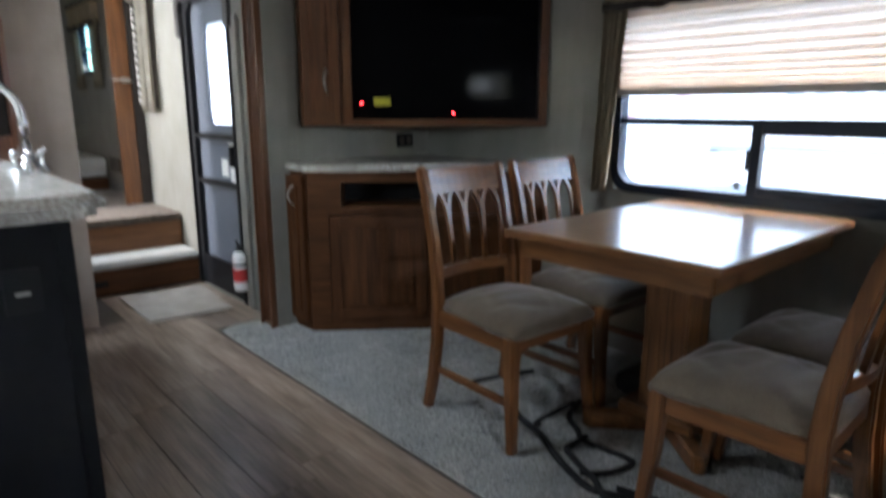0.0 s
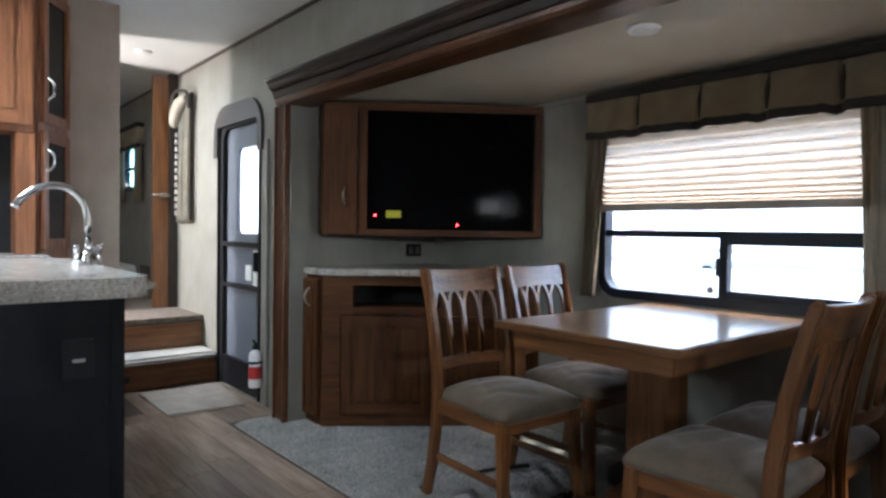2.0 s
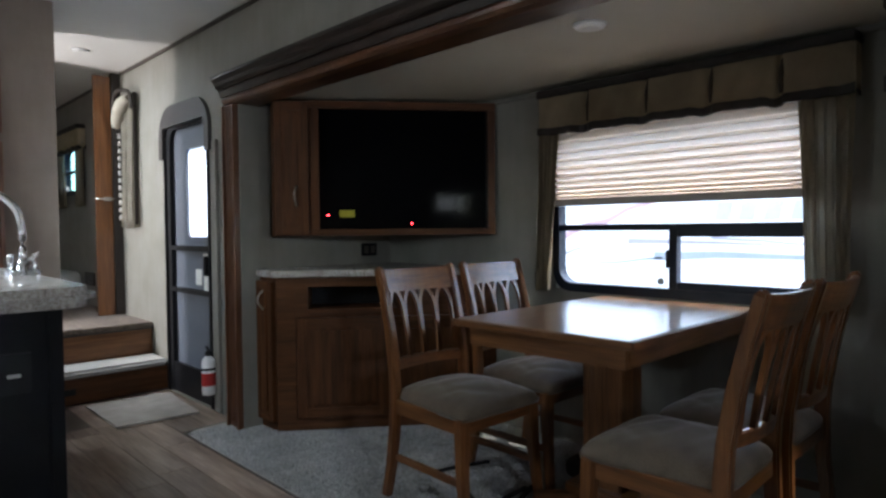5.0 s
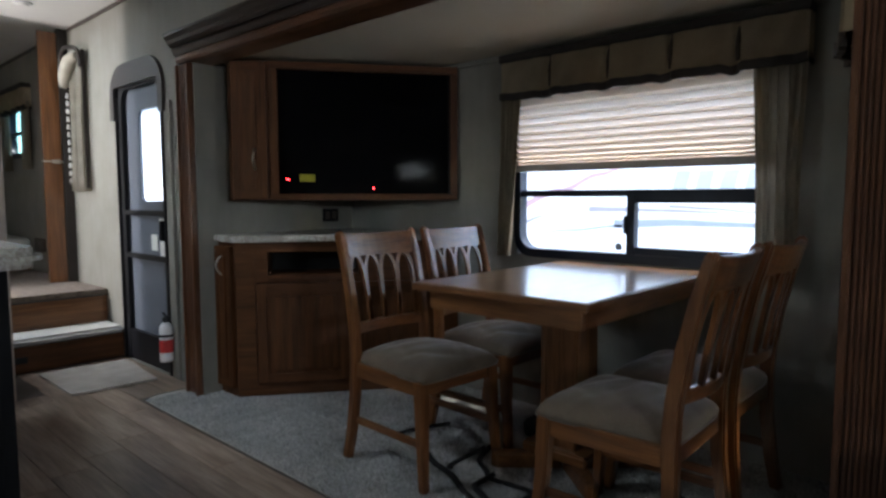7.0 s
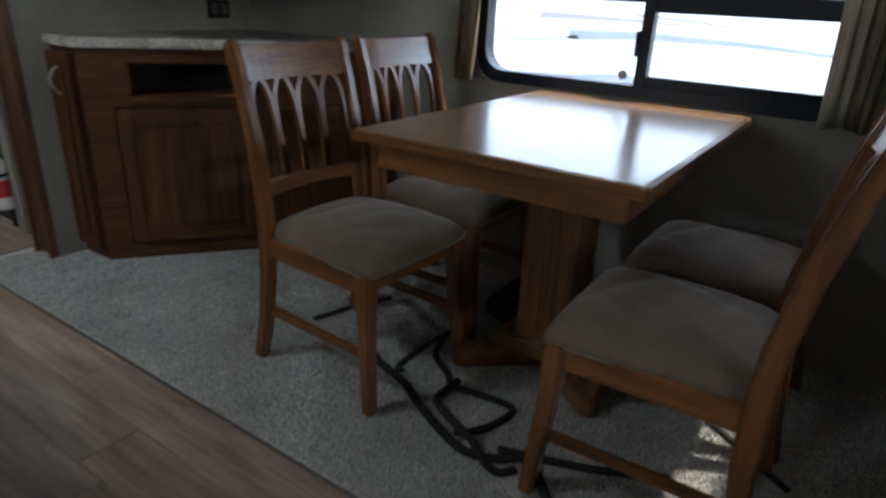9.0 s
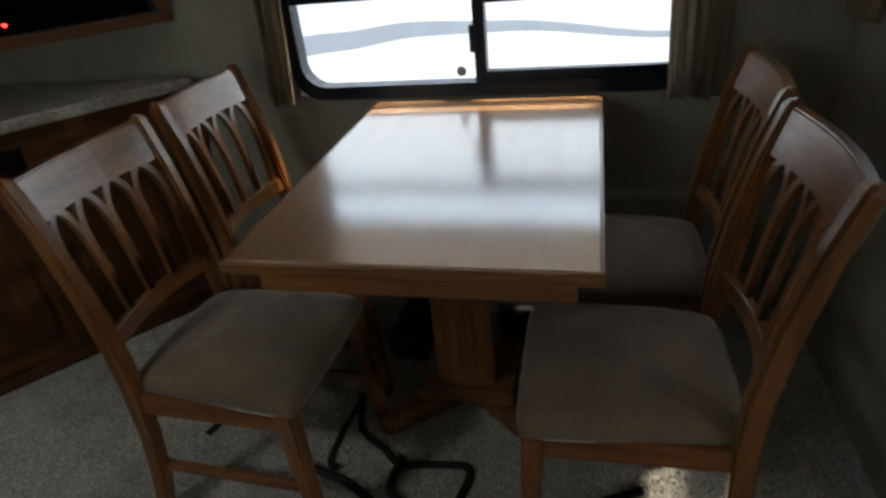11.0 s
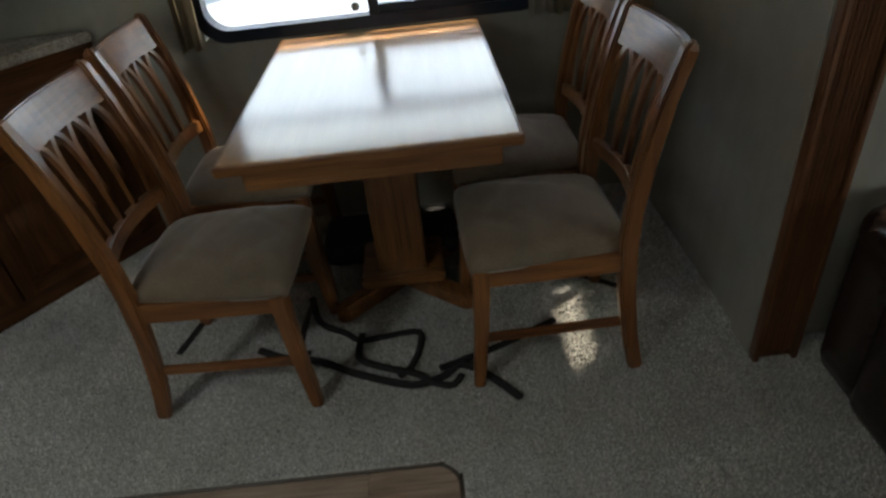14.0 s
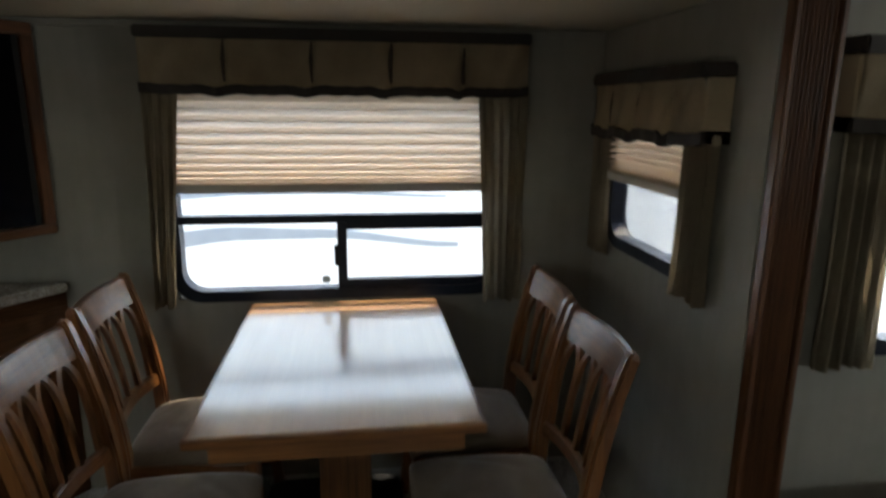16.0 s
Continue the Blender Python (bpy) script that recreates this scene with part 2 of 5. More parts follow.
carpet_m, vinyl_m, stone_m = carpet_material(), vinyl_material(), stone_material()
glass_m = glass_material("clear_glass")
frosted_m = cloth_glow("frosted_door_pane", (0.93, 0.94, 0.95), 0.93)
blind_m = cloth_glow("pleated_blind", (0.74, 0.625, 0.51), 0.58)
dark_glass_m = plain("tinted_glass", (0.01, 0.011, 0.014), 0.08, 0, 0.1, 5, 60, 0.0)
screen_m = plain("tv_screen", (0.003, 0.003, 0.0035), 0.06, 0, 0.1, 5, 60, 0.0)
screen_m.node_tree.nodes['Principled BSDF'].inputs['Specular IOR Level'].default_value = 0.006
fabric_m = cloth_glow("olive_curtain", (0.30, 0.252, 0.185), 0.3)
led_m = lamp_material("red_led", (1.0, 0.03, 0.04), 1.2)


# ---- mesh helpers ----
def finish(bm, bev=0.0, seg=2):
    if bev:
        bmesh.ops.bevel(bm, geom=[e for e in bm.edges if len(e.link_faces) == 2 and e.calc_face_angle(0) > 0.5], offset=bev, segments=seg, affect='EDGES', clamp_overlap=True)
    return bm


def add_box(bm, lo, hi):
    c = [(a + b) / 2 for a, b in zip(lo, hi)]
    s = [abs(b - a) for a, b in zip(lo, hi)]
    return bmesh.ops.create_cube(bm, size=1, matrix=Matrix.Translation(c) @ Matrix.Diagonal((*s, 1)))["verts"]


def box(lo, hi, bev=0.0, seg=2):
    bm = bmesh.new()
    add_box(bm, lo, hi)
    return finish(bm, bev, seg)


def boxes(*pairs, bev=0.0):
    bm = bmesh.new()
    for lo, hi in pairs:
        add_box(bm, lo, hi)
    return finish(bm, bev)


def prism(poly, z0, z1, bev=0.0, seg=2):
    """A plan outline raised from z0 to z1."""
    bm = bmesh.new()
    low = [bm.verts.new((x, y, z0)) for x, y in poly]
    top = [bm.verts.new((x, y, z1)) for x, y in poly]
    n = len(poly)
    bm.faces.new(low[::-1])
    bm.faces.new(top)
    for i in range(n):
        bm.faces.new((low[i], low[(i + 1) % n], top[(i + 1) % n], top[i]))
    bmesh.ops.recalc_face_normals(bm, faces=bm.faces)
    return finish(bm, bev, seg)


def sweep_profile(profile, y0, y1):
    """An (x, z) outline drawn out along y."""
    bm = bmesh.new()
    a = [bm.verts.new((x, y0, z)) for x, z in profile]
    b = [bm.verts.new((x, y1, z)) for x, z in profile]
    n = len(profile)
    bm.faces.new(a)
    bm.faces.new(b[::-1])
    for i in range(n):
        bm.faces.new((a[i], b[i], b[(i + 1) % n], a[(i + 1) % n]))
    bmesh.ops.recalc_face_normals(bm, faces=bm.faces)
    return bm


def tube(points, radius, sides=8, flat=1.0, smooth=4, caps=True):
    """A round bar along a line of points; radius may be a list."""
    pts = [Vector(p) for p in points]
    rad = list(radius) if isinstance(radius, (list, tuple)) else [radius] * len(pts)
    if smooth > 1 and len(pts) > 2:
        fine, fr = [], []
        for i in range(len(pts) - 1):
            p0, p1, p2, p3 = pts[max(i - 1, 0)], pts[i], pts[i + 1], pts[min(i + 2, len(pts) - 1)]
            for k in range(smooth):
                u = k / smooth
                fine.append(0.5 * ((2 * p1) + (p2 - p0) * u + (2 * p0 - 5 * p1 + 4 * p2 - p3) * u * u + (3 * p1 - p0 - 3 * p2 + p3) * u ** 3))
                fr.append(rad[i] * (1 - u) + rad[i + 1] * u)
        pts, rad = fine + [pts[-1]], fr + [rad[-1]]
    bm = bmesh.new()
    rings = []
    for i, p in enumerate(pts):
        d = (pts[min(i + 1, len(pts) - 1)] - pts[max(i - 1, 0)]).normalized()
        side = d.cross(Vector((0, 0, 1)))
        if side.length < 1e-3:
            side = Vector((1, 0, 0))
        side.normalize()
        up = side.cross(d).normalized()
        rings.append([bm.verts.new(p + side * math.cos(a) * rad[i] + up * math.sin(a) * rad[i] * flat) for a in (2 * math.pi * k / sides for k in range(sides))])
    for a, b in zip(rings, rings[1:]):
        for k in range(sides):
            bm.faces.new((a[k], a[(k + 1) % sides], b[(k + 1) % sides], b[k])).smooth = True
    if caps:
        bm.faces.new(rings[0][::-1])
        bm.faces.new(rings[-1])
    bmesh.ops.recalc_face_normals(bm, faces=bm.faces)
    return bm


def bar(points, w, d, bev=0.004):
    """A square-section bar along points in one upright plane x = const: w across x, d in the plane."""
    bm = bmesh.new()
    pts = [Vector(p) for p in points]
    ws = w if isinstance(w, (list, tuple)) else [w] * len(pts)
    ds = d if isinstance(d, (list, tuple)) else [d] * len(pts)
    rings = []
    for i, p in enumerate(pts):
        t = (pts[min(i + 1, len(pts) - 1)] - pts[max(i - 1, 0)]).normalized()
        nrm = Vector((0, t.z, -t.y)).normalized() if abs(t.x) < 0.9 else Vector((0, 1, 0))
        sx = Vector((1, 0, 0))
        rings.append([bm.verts.new(p + sx * ws[i] / 2 * a + nrm * ds[i] / 2 * b) for a, b in ((-1, -1), (1, -1), (1, 1), (-1, 1))])
    for a, b in zip(rings, rings[1:]):
        for k in range(4):
            bm.faces.new((a[k], a[(k + 1) % 4], b[(k + 1) % 4], b[k]))
    bm.faces.new(rings[0][::-1])
    bm.faces.new(rings[-1])
    bmesh.ops.recalc_face_normals(bm, faces=bm.faces)
    return finish(bm, bev, 2)


def part(name, bm, material, parent=None, label="", smooth=False):
    me = bpy.data.meshes.new(name)
    if smooth:
        for f in bm.faces:
            f.smooth = True
    bm.to_mesh(me)
    bm.free()
    me.materials.append(material)
    ob = new(name, me)
    ob.parent = parent
    return tagged(ob, label)


def thing(name, label, category, at=(0, 0, 0), turn=0.0, group="", kind=""):
    ob = new(name)
    ob.empty_display_size = 0.1
    ob.matrix_basis = pose(*at, 0, 0, turn)
    return tagged(ob, label, category, group, kind)


def structure(name, bm, material, label, category):
    return tagged(part(name, bm, material), label, category, kind="structure")


def wave_cloth(x0, x1, z0, z1, waves, depth, seed, gather=0.0, cols=60, rows=14, thick=0.004, foot=None):
    """Hanging pleated cloth in the plane y = 0, folded towards +y and -y; foot: where its lower edge begins and ends."""
    f0, f1 = foot or (x0, x1)
    rng = random.Random(seed)
    ph = [rng.uniform(0, 6.28) for _ in range(3)]
    bm = bmesh.new()
    grid = []
    for j in range(rows + 1):
        v = j / rows
        z = z1 + (z0 - z1) * v
        row = []
        for i in range(cols + 1):
            u = i / cols
            pull = 1 - gather * math.sin(math.pi * v * 0.9) ** 1.3
            e0, e1 = x0 + (f0 - x0) * v, x1 + (f1 - x1) * v
            x = (e0 + e1) / 2 + (u - 0.5) * (e1 - e0) * pull
            y = depth * (0.75 * math.sin(2 * math.pi * waves * u + ph[0] + 0.5 * math.sin(2.1 * v + ph[1])) + 0.25 * math.sin(2 * math.pi * waves * 2.3 * u + ph[2]))
            row.append(bm.verts.new((x, y * (0.6 + 0.5 * v), z + 0.006 * math.sin(9 * u + ph[2]) * v)))
        grid.append(row)
    for a, b in zip(grid, grid[1:]):
        for k in range(cols):
            bm.faces.new((a[k], a[k + 1], b[k + 1], b[k])).smooth = True
    bmesh.ops.solidify(bm, geom=bm.faces[:], thickness=thick)
    return bm


# ---- plan ----
WALL_X, WIN_X = 2.84, 3.84            # long wall with the entry door; outer wall of the slide-out
S0, S1, SLIDE_Z = 2.06, 4.99, 1.77    # ends and ceiling of the slide-out
LEFT_X, REAR_Y, CEIL_Z = -0.25, -1.2, 2.28
HALL_X, HALL_Y, END_Y = 2.09, 5.62, 9.4
TH = 0.06
VX, VY = 2.53, 2.93                   # where the vinyl meets the carpet
STEP_Z = 0.21
BED_Y = 7.24                          # where the raised hall opens into the bedroom
HALL_LIGHT = (2.44, 6.49)             # small ceiling light over the steps


# ---- walls, ceilings, floor base ----
def holed_wall(a0, a1, z0, z1, holes, thick, to3):
    """One closed sheet of wall from a0 to a1 and z0 to z1, with openings (a0, a1, z0, z1) right through it."""
    us = sorted({a0, a1, *[v for h in holes for v in h[:2]]})
    zs = sorted({z0, z1, *[v for h in holes for v in h[2:]]})
    nu, nz = len(us) - 1, len(zs) - 1
    solid = lambda i, k: 0 <= i < nu and 0 <= k < nz and not any(h[0] <= us[i] and us[i + 1] <= h[1] and h[2] <= zs[k] and zs[k + 1] <= h[3] for h in holes)
    bm = bmesh.new()
    verts = {}

    def vert(i, k, d):
        if (i, k, d) not in verts:
            verts[i, k, d] = bm.verts.new(to3(us[i], zs[k], d * thick))
        return verts[i, k, d]
    for i in range(nu):
        for k in range(nz):
            if not solid(i, k):
                continue
            for d in (0, 1):
                bm.faces.new([vert(i + p, k + q, d) for p, q in ((0, 0), (1, 0), (1, 1), (0, 1))])
            for di, dk, e in ((-1, 0, ((0, 0), (0, 1))), (1, 0, ((1, 0), (1, 1))), (0, -1, ((0, 0), (1, 0))), (0, 1, ((0, 1), (1, 1)))):
                if not solid(i + di, k + dk):
                    (p, q), (r, t) = e
                    bm.faces.new((vert(i + p, k + q, 0), vert(i + r, k + t, 0), vert(i + r, k + t, 1), vert(i + p, k + q, 1)))
    bmesh.ops.recalc_face_normals(bm, faces=bm.faces)
    return bm


def wall_x(name, x, y0, y1, z0, z1, holes, label, material=None, thick=TH):
    """A wall across x; its openings are (y0, y1, z0, z1)."""
    return structure(name, holed_wall(y0, y1, z0, z1, holes, thick, lambda a, z, d: (x + d, a, z)), material or wall_m, label, "wall")


def wall_y(name, y, x0, x1, z0, z1, holes, label, material=None, thick=TH):
    return structure(name, holed_wall(x0, x1, z0, z1, holes, thick, lambda a, z, d: (a, y + d, z)), material or wall_m, label, "wall")


W1 = (2.46, 3.68, 0.77, 1.55)         # window over the table
W2 = (3.09, 3.68, 1.005, 1.45)        # end window of the slide-out (x)
W3 = (0.35, 1.75, 0.88, 1.55)         # window over the sofa
W4 = (8.0, 8.65, 1.42, 1.85)          # bedroom window
W5 = (0.18, 1.02, 1.27, 1.65)           # rear window (x)
DOOR = (5.47, 6.13, 0.0, 1.83)
wall_x("wall_door_side", WALL_X, REAR_Y, END_Y, -0.02, CEIL_Z, [(S0, S1, -0.02, 1.80), DOOR, W3, W4], "greige papered long wall with the entry door")
wall_x("wall_slide_out", WIN_X, S0 - TH, S1 + TH, -0.02, SLIDE_Z, [W1], "greige slide-out wall with a wide window")
wall_y("wall_slide_near_end", S0 - TH, WALL_X + TH, WIN_X, -0.02, SLIDE_Z, [W2], "greige end wall of the slide-out with a small window")
wall_y("wall_slide_far_end", S1, WALL_X + TH, WIN_X, -0.02, SLIDE_Z, [], "greige end wall of the slide-out behind the cabinets")
# The opening is unseen and only holds the kitchen-side fill lamp.
wall_x("wall_kitchen_side", LEFT_X - TH, REAR_Y, HALL_Y, -0.02, CEIL_Z, [(3.82, 4.38, 1.25, 1.47)], "greige long wall on the kitchen side")
wall_y("wall_rear", REAR_Y - TH, LEFT_X - TH, WALL_X + TH, -0.02, CEIL_Z, [W5], "greige rear wall with a window")
wall_y("wall_pantry", HALL_Y, LEFT_X - TH, HALL_X, -0.02, CEIL_Z, [], "plain warm taupe wall beside the kitchen cabinets", taupe_wall_m)
wall_x("wall_hall", HALL_X - TH, HALL_Y + TH, BED_Y, -0.02, CEIL_Z, [(6.24, 6.9, 0.42, CEIL_Z - 0.005)], "greige wall of the raised hall")
wall_y("wall_bedroom_side", BED_Y, 0.6, HALL_X, -0.02, CEIL_Z, [], "plain greige wall between side room and bedroom")
wall_y("wall_front_end", END_Y, 0.6, WALL_X + TH, -0.02, CEIL_Z, [], "greige wall at the end of the raised hall")
# The larger opening is unseen, cut to let sky light into the bedroom.
wall_x("wall_bathroom", 0.6 - TH, HALL_Y + TH, END_Y, -0.02, CEIL_Z, [(6.7, 6.94, 0.98, 1.62), (7.75, 8.75, 1.1, 1.85)], "plain wall of the side room")
structure("ceiling", boxes(((LEFT_X - TH, REAR_Y - TH, CEIL_Z), (WALL_X + TH, 4.42, CEIL_Z + 0.05)), ((LEFT_X - TH, 4.88, CEIL_Z), (WALL_X + TH, HALL_Y + 0.2, CEIL_Z + 0.05)),
          ((LEFT_X - TH, 4.42, CEIL_Z), (0.72, 4.88, CEIL_Z + 0.05)), ((1.18, 4.42, CEIL_Z), (WALL_X + TH, 4.88, CEIL_Z + 0.05)), ((HALL_X - TH, HALL_Y + 0.2, CEIL_Z), (WALL_X + TH, END_Y + TH, CEIL_Z + 0.05)),
          ((0.54, HALL_Y + 0.2, CEIL_Z), (1.33, END_Y + TH, CEIL_Z + 0.05)), ((1.33, HALL_Y + 0.2, CEIL_Z), (HALL_X - TH, 6.35, CEIL_Z + 0.05)), ((1.33, 6.95, CEIL_Z), (HALL_X - TH, END_Y + TH, CEIL_Z + 0.05))),
          white_ceil_m, "off-white vinyl ceiling", "ceiling")
# Unseen shaft walls added to narrow the cone of the kitchen fill lamp.
structure("fill_light_shaft", boxes(((0.69, 4.39, CEIL_Z + 0.051), (0.719, 4.91, 2.53)), ((1.181, 4.39, CEIL_Z + 0.051), (1.21, 4.91, 2.53)), ((0.72, 4.39, CEIL_Z + 0.051), (1.18, 4.419, 2.53)), ((0.72, 4.881, CEIL_Z + 0.051), (1.18, 4.91, 2.53))), white_ceil_m, "unseen white shaft narrowing the kitchen fill light", "roof vent")
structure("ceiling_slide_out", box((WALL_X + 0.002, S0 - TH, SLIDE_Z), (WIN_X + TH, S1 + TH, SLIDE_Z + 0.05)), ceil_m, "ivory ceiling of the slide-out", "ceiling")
structure("floor_bedroom", box((0.6, BED_Y + TH, 0.38), (HALL_X, END_Y, 0.43)), step_carpet_m, "brown carpeted bedroom floor", "floor")
structure("subfloor", boxes(((LEFT_X - TH, REAR_Y - TH, -0.06), (WALL_X + TH, END_Y + TH, -0.022)), ((WALL_X + TH, S0 - TH, -0.06), (WIN_X + TH, S1 + TH, -0.022))), black_m, "dark subfloor", "floor")
structure("trim_ceiling", box((WALL_X - 0.014, REAR_Y, CEIL_Z - 0.022), (WALL_X - 0.001, 6.95, CEIL_Z - 0.001), 0.003), dark_trim_m, "thin brown strip between wall and ceiling", "trim")
structure("trim_bedroom_ceiling", box((WALL_X - 0.014, 7.065, CEIL_Z - 0.022), (WALL_X - 0.001, END_Y - 0.002, CEIL_Z - 0.001), 0.003), dark_trim_m, "thin brown strip along the bedroom ceiling", "trim")
structure("trim_slide_ceiling", box((WIN_X - 0.02, S0 + 0.001, SLIDE_Z - 0.025), (WIN_X - 0.001, 4.2, SLIDE_Z - 0.001), 0.004), wall_m, "greige strip along the slide-out ceiling", "trim")

# carpet: the slide-out and the rear, round a rounded vinyl corner
R = 0.07
arc = [(VX - R + R * math.sin(a), VY + R - R * math.cos(a)) for a in (i * math.pi / 2 / 8 for i in range(9))]
outline = [(LEFT_X, REAR_Y), (WALL_X, REAR_Y), (WALL_X, S0), (WIN_X, S0), (WIN_X, S1), (WALL_X, S1), (WALL_X, 5.16), (2.62, 5.16), (2.56, 5.13), (VX, 5.06)] + arc[::-1] + [(LEFT_X, VY)]
structure("carpet", prism(outline, -0.02, 0.0), carpet_m, "grey-beige speckled cut-pile carpet", "carpet")
lip = [(p[0], p[1], -0.002) for p in [(0.6, VY), (2.0, VY)] + arc + [(VX, 3.4), (VX, 4.2), (VX, 5.06), (2.56, 5.13), (2.62, 5.16), (2.82, 5.16)]]
structure("trim_carpet_edge", tube(lip, 0.006, 6, 0.8, 2), dark_trim_m, "dark seam between carpet and vinyl", "trim")


def carpet_pile(count, seed):
    """Short leaning tufts over the carpet, round the vinyl corner."""
    r = np.random.default_rng(seed)
    x, y = r.uniform(LEFT_X + 0.01, WIN_X - 0.01, count), r.uniform(REAR_Y + 0.01, S1 + 0.12, count)
    ok = ((x > VX + 0.008) | (y < VY - 0.006)) & ((x < WALL_X - 0.005) | ((y > S0 + 0.005) & (y < S1 - 0.005)))
    x, y = x[ok], y[ok]
    n = len(x)
    a, lean = r.uniform(0, 6.283, n), r.uniform(0.001, 0.008, n)
    w, h, b = r.uniform(0.001, 0.0028, n), r.uniform(0.006, 0.011, n), r.uniform(0, 6.283, n)
    co = np.empty((n, 3, 3))
    for k, s in ((0, -1), (1, 1)):
        co[:, k] = np.stack([x + s * w * np.cos(a), y + s * w * np.sin(a), np.full(n, -0.001)], 1)
    co[:, 2] = np.stack([x + lean * np.cos(b), y + lean * np.sin(b), h], 1)
    me = bpy.data.meshes.new("carpet_pile")
    me.from_pydata(co.reshape(-1, 3).tolist(), [], np.arange(3 * n).reshape(n, 3).tolist())
    m, nt, bs = base_mat("carpet_tufts", 0.95)
    g = nt.nodes.new("ShaderNodeNewGeometry")
    c = ramp(nt, g.outputs["Random Per Island"], [(0.0, (0.24, 0.24, 0.237)), (0.45, (0.47, 0.469, 0.464)), (1.0, (0.84, 0.838, 0.828))])
    cloud = ramp(nt, noise_node(nt, mapped(nt), 3.2, 5, 0.6), [(0.32, (0.66, 0.66, 0.655)), (0.5, (0.88, 0.88, 0.875)), (0.68, (1, 1, 1))])
    tracks = ramp(nt, noise_node(nt, mapped(nt, (1.2, 9, 1)), 1.6, 4), [(0.38, (0.84, 0.84, 0.835)), (0.6, (1, 1, 1))])
    nt.links.new(mixc(nt, 0.8, mixc(nt, 1.0, c, cloud), tracks), bs.inputs["Base Color"])
    me.materials.append(m)
    return tagged(new("carpet_pile", me), "grey-beige speckled tufts of the cut-pile carpet", "carpet pile", kind="stuff")


carpet_pile(1240000, 9)


# ---- windows ----
def rounded_rect(a0, a1, b0, b1, r, n=6):
    pts = []
    for cx, cy, s in ((a1 - r, b1 - r, 0), (a0 + r, b1 - r, 90), (a0 + r, b0 + r, 180), (a1 - r, b0 + r, 270)):
        pts += [(cx + r * math.cos(radians(s + 90 * k / n)), cy + r * math.sin(radians(s + 90 * k / n))) for k in range(n + 1)]
    return pts


def ring_frame(outer, inner, d0, d1, to3):
    """A frame between two outlines with as many points, from depth d0 to d1."""
    bm = bmesh.new()
    n = len(outer)
    v = [[bm.verts.new(to3(p[0], p[1], d)) for p in loop] for loop, d in ((outer, d0), (outer, d1), (inner, d1), (inner, d0))]
    for a in range(4):
        for i in range(n):
            bm.faces.new((v[a][i], v[a][(i + 1) % n], v[(a + 1) % 4][(i + 1) % n], v[(a + 1) % 4][i]))
    bmesh.ops.recalc_face_normals(bm, faces=bm.faces)
    return bm


def make_window(name, label, a0, a1, z0, z1, plane, axis, rail_z=None, mull=None):
    """A black-framed window set in a wall; axis 'x': the wall stands across x at plane, and a runs along y."""
    to3 = (lambda a, z, d: (plane + d, a, z)) if axis == 'x' else (lambda a, z, d: (a, plane - d, z))
    win = thing(name, label, "window", kind="structure")
    g = 0.012
    part("window_frame", ring_frame(rounded_rect(a0 - g, a1 + g, z0 - g, z1 + g, 0.1), rounded_rect(a0 + 0.024, a1 - 0.024, z0 + 0.03, z1 - 0.022, 0.078), -0.012, 0.05, to3), frame_m, win)

    def slab(n, b0, b1, c0, c1, d0, d1, m):
        p, q = to3(b0, c0, d0), to3(b1, c1, d1)
        ob = part(n, box([min(i, j) for i, j in zip(p, q)], [max(i, j) for i, j in zip(p, q)], 0.002 if m is not glass_m else 0), m, win)
        if m is glass_m:
            ob.visible_shadow = False
        return ob
    if rail_z:
        slab("rail", a0 + 0.02, a1 - 0.02, rail_z - 0.016, rail_z + 0.014, -0.006, 0.04, frame_m)
        if mull:
            slab("mullion", mull - 0.018, mull + 0.018, z0 + 0.015, rail_z - 0.012, -0.01, 0.036, frame_m)
            slab("latch", mull + 0.012, mull + 0.03, (z0 + rail_z) / 2 - 0.03, (z0 + rail_z) / 2 + 0.05, -0.016, 0.0, black_m)
            slab("sash_frame", a0 + 0.03, mull - 0.018, z0 + 0.022, z0 + 0.062, -0.004, 0.03, frame_m)
            slab("sash_top", a0 + 0.03, mull - 0.018, rail_z - 0.044, rail_z - 0.014, -0.004, 0.03, frame_m)
        slab("pane", a0 + 0.02, a1 - 0.02, rail_z + 0.014, z1 - 0.02, 0.022, 0.026, glass_m)
    top = rail_z - 0.016 if rail_z else z1 - 0.02
    if mull:
        slab("pane", a0 + 0.02, mull, z0 + 0.02, top, 0.018, 0.022, glass_m)
        slab("pane", mull, a1 - 0.02, z0 + 0.02, top, 0.028, 0.032, glass_m)
    else:
        slab("pane", a0 + 0.02, a1 - 0.02, z0 + 0.02, top, 0.022, 0.026, glass_m)
    return win


make_window("window_1", "wide black-framed window with a sliding lower pane", *W1, WIN_X, 'x', 1.073, 3.065)
make_window("window_2", "small black-framed window in the slide-out's end", *W2, S0, 'y')
make_window("window_3", "black-framed window beside the sofa", *W3, WALL_X, 'x', 1.15, 1.0)
make_window("window_4", "small dark-tinted bedroom window", *W4, WALL_X, 'x')
# Fine wire mesh added to weaken the sun patch through the end window.
bm = bmesh.new()
for k in range(170):
    a = W2[0] + 0.024 + (W2[1] - W2[0] - 0.048) * k / 169
    add_box(bm, (a - 0.0003, S0 - 0.036, W2[2] + 0.02), (a + 0.0003, S0 - 0.0355, W2[3] - 0.02))
for k in range(125):
    a = W2[2] + 0.026 + (W2[3] - W2[2] - 0.05) * k / 124
    add_box(bm, (W2[0] + 0.02, S0 - 0.0354, a - 0.0003), (W2[1] - 0.02, S0 - 0.035, a + 0.0003))
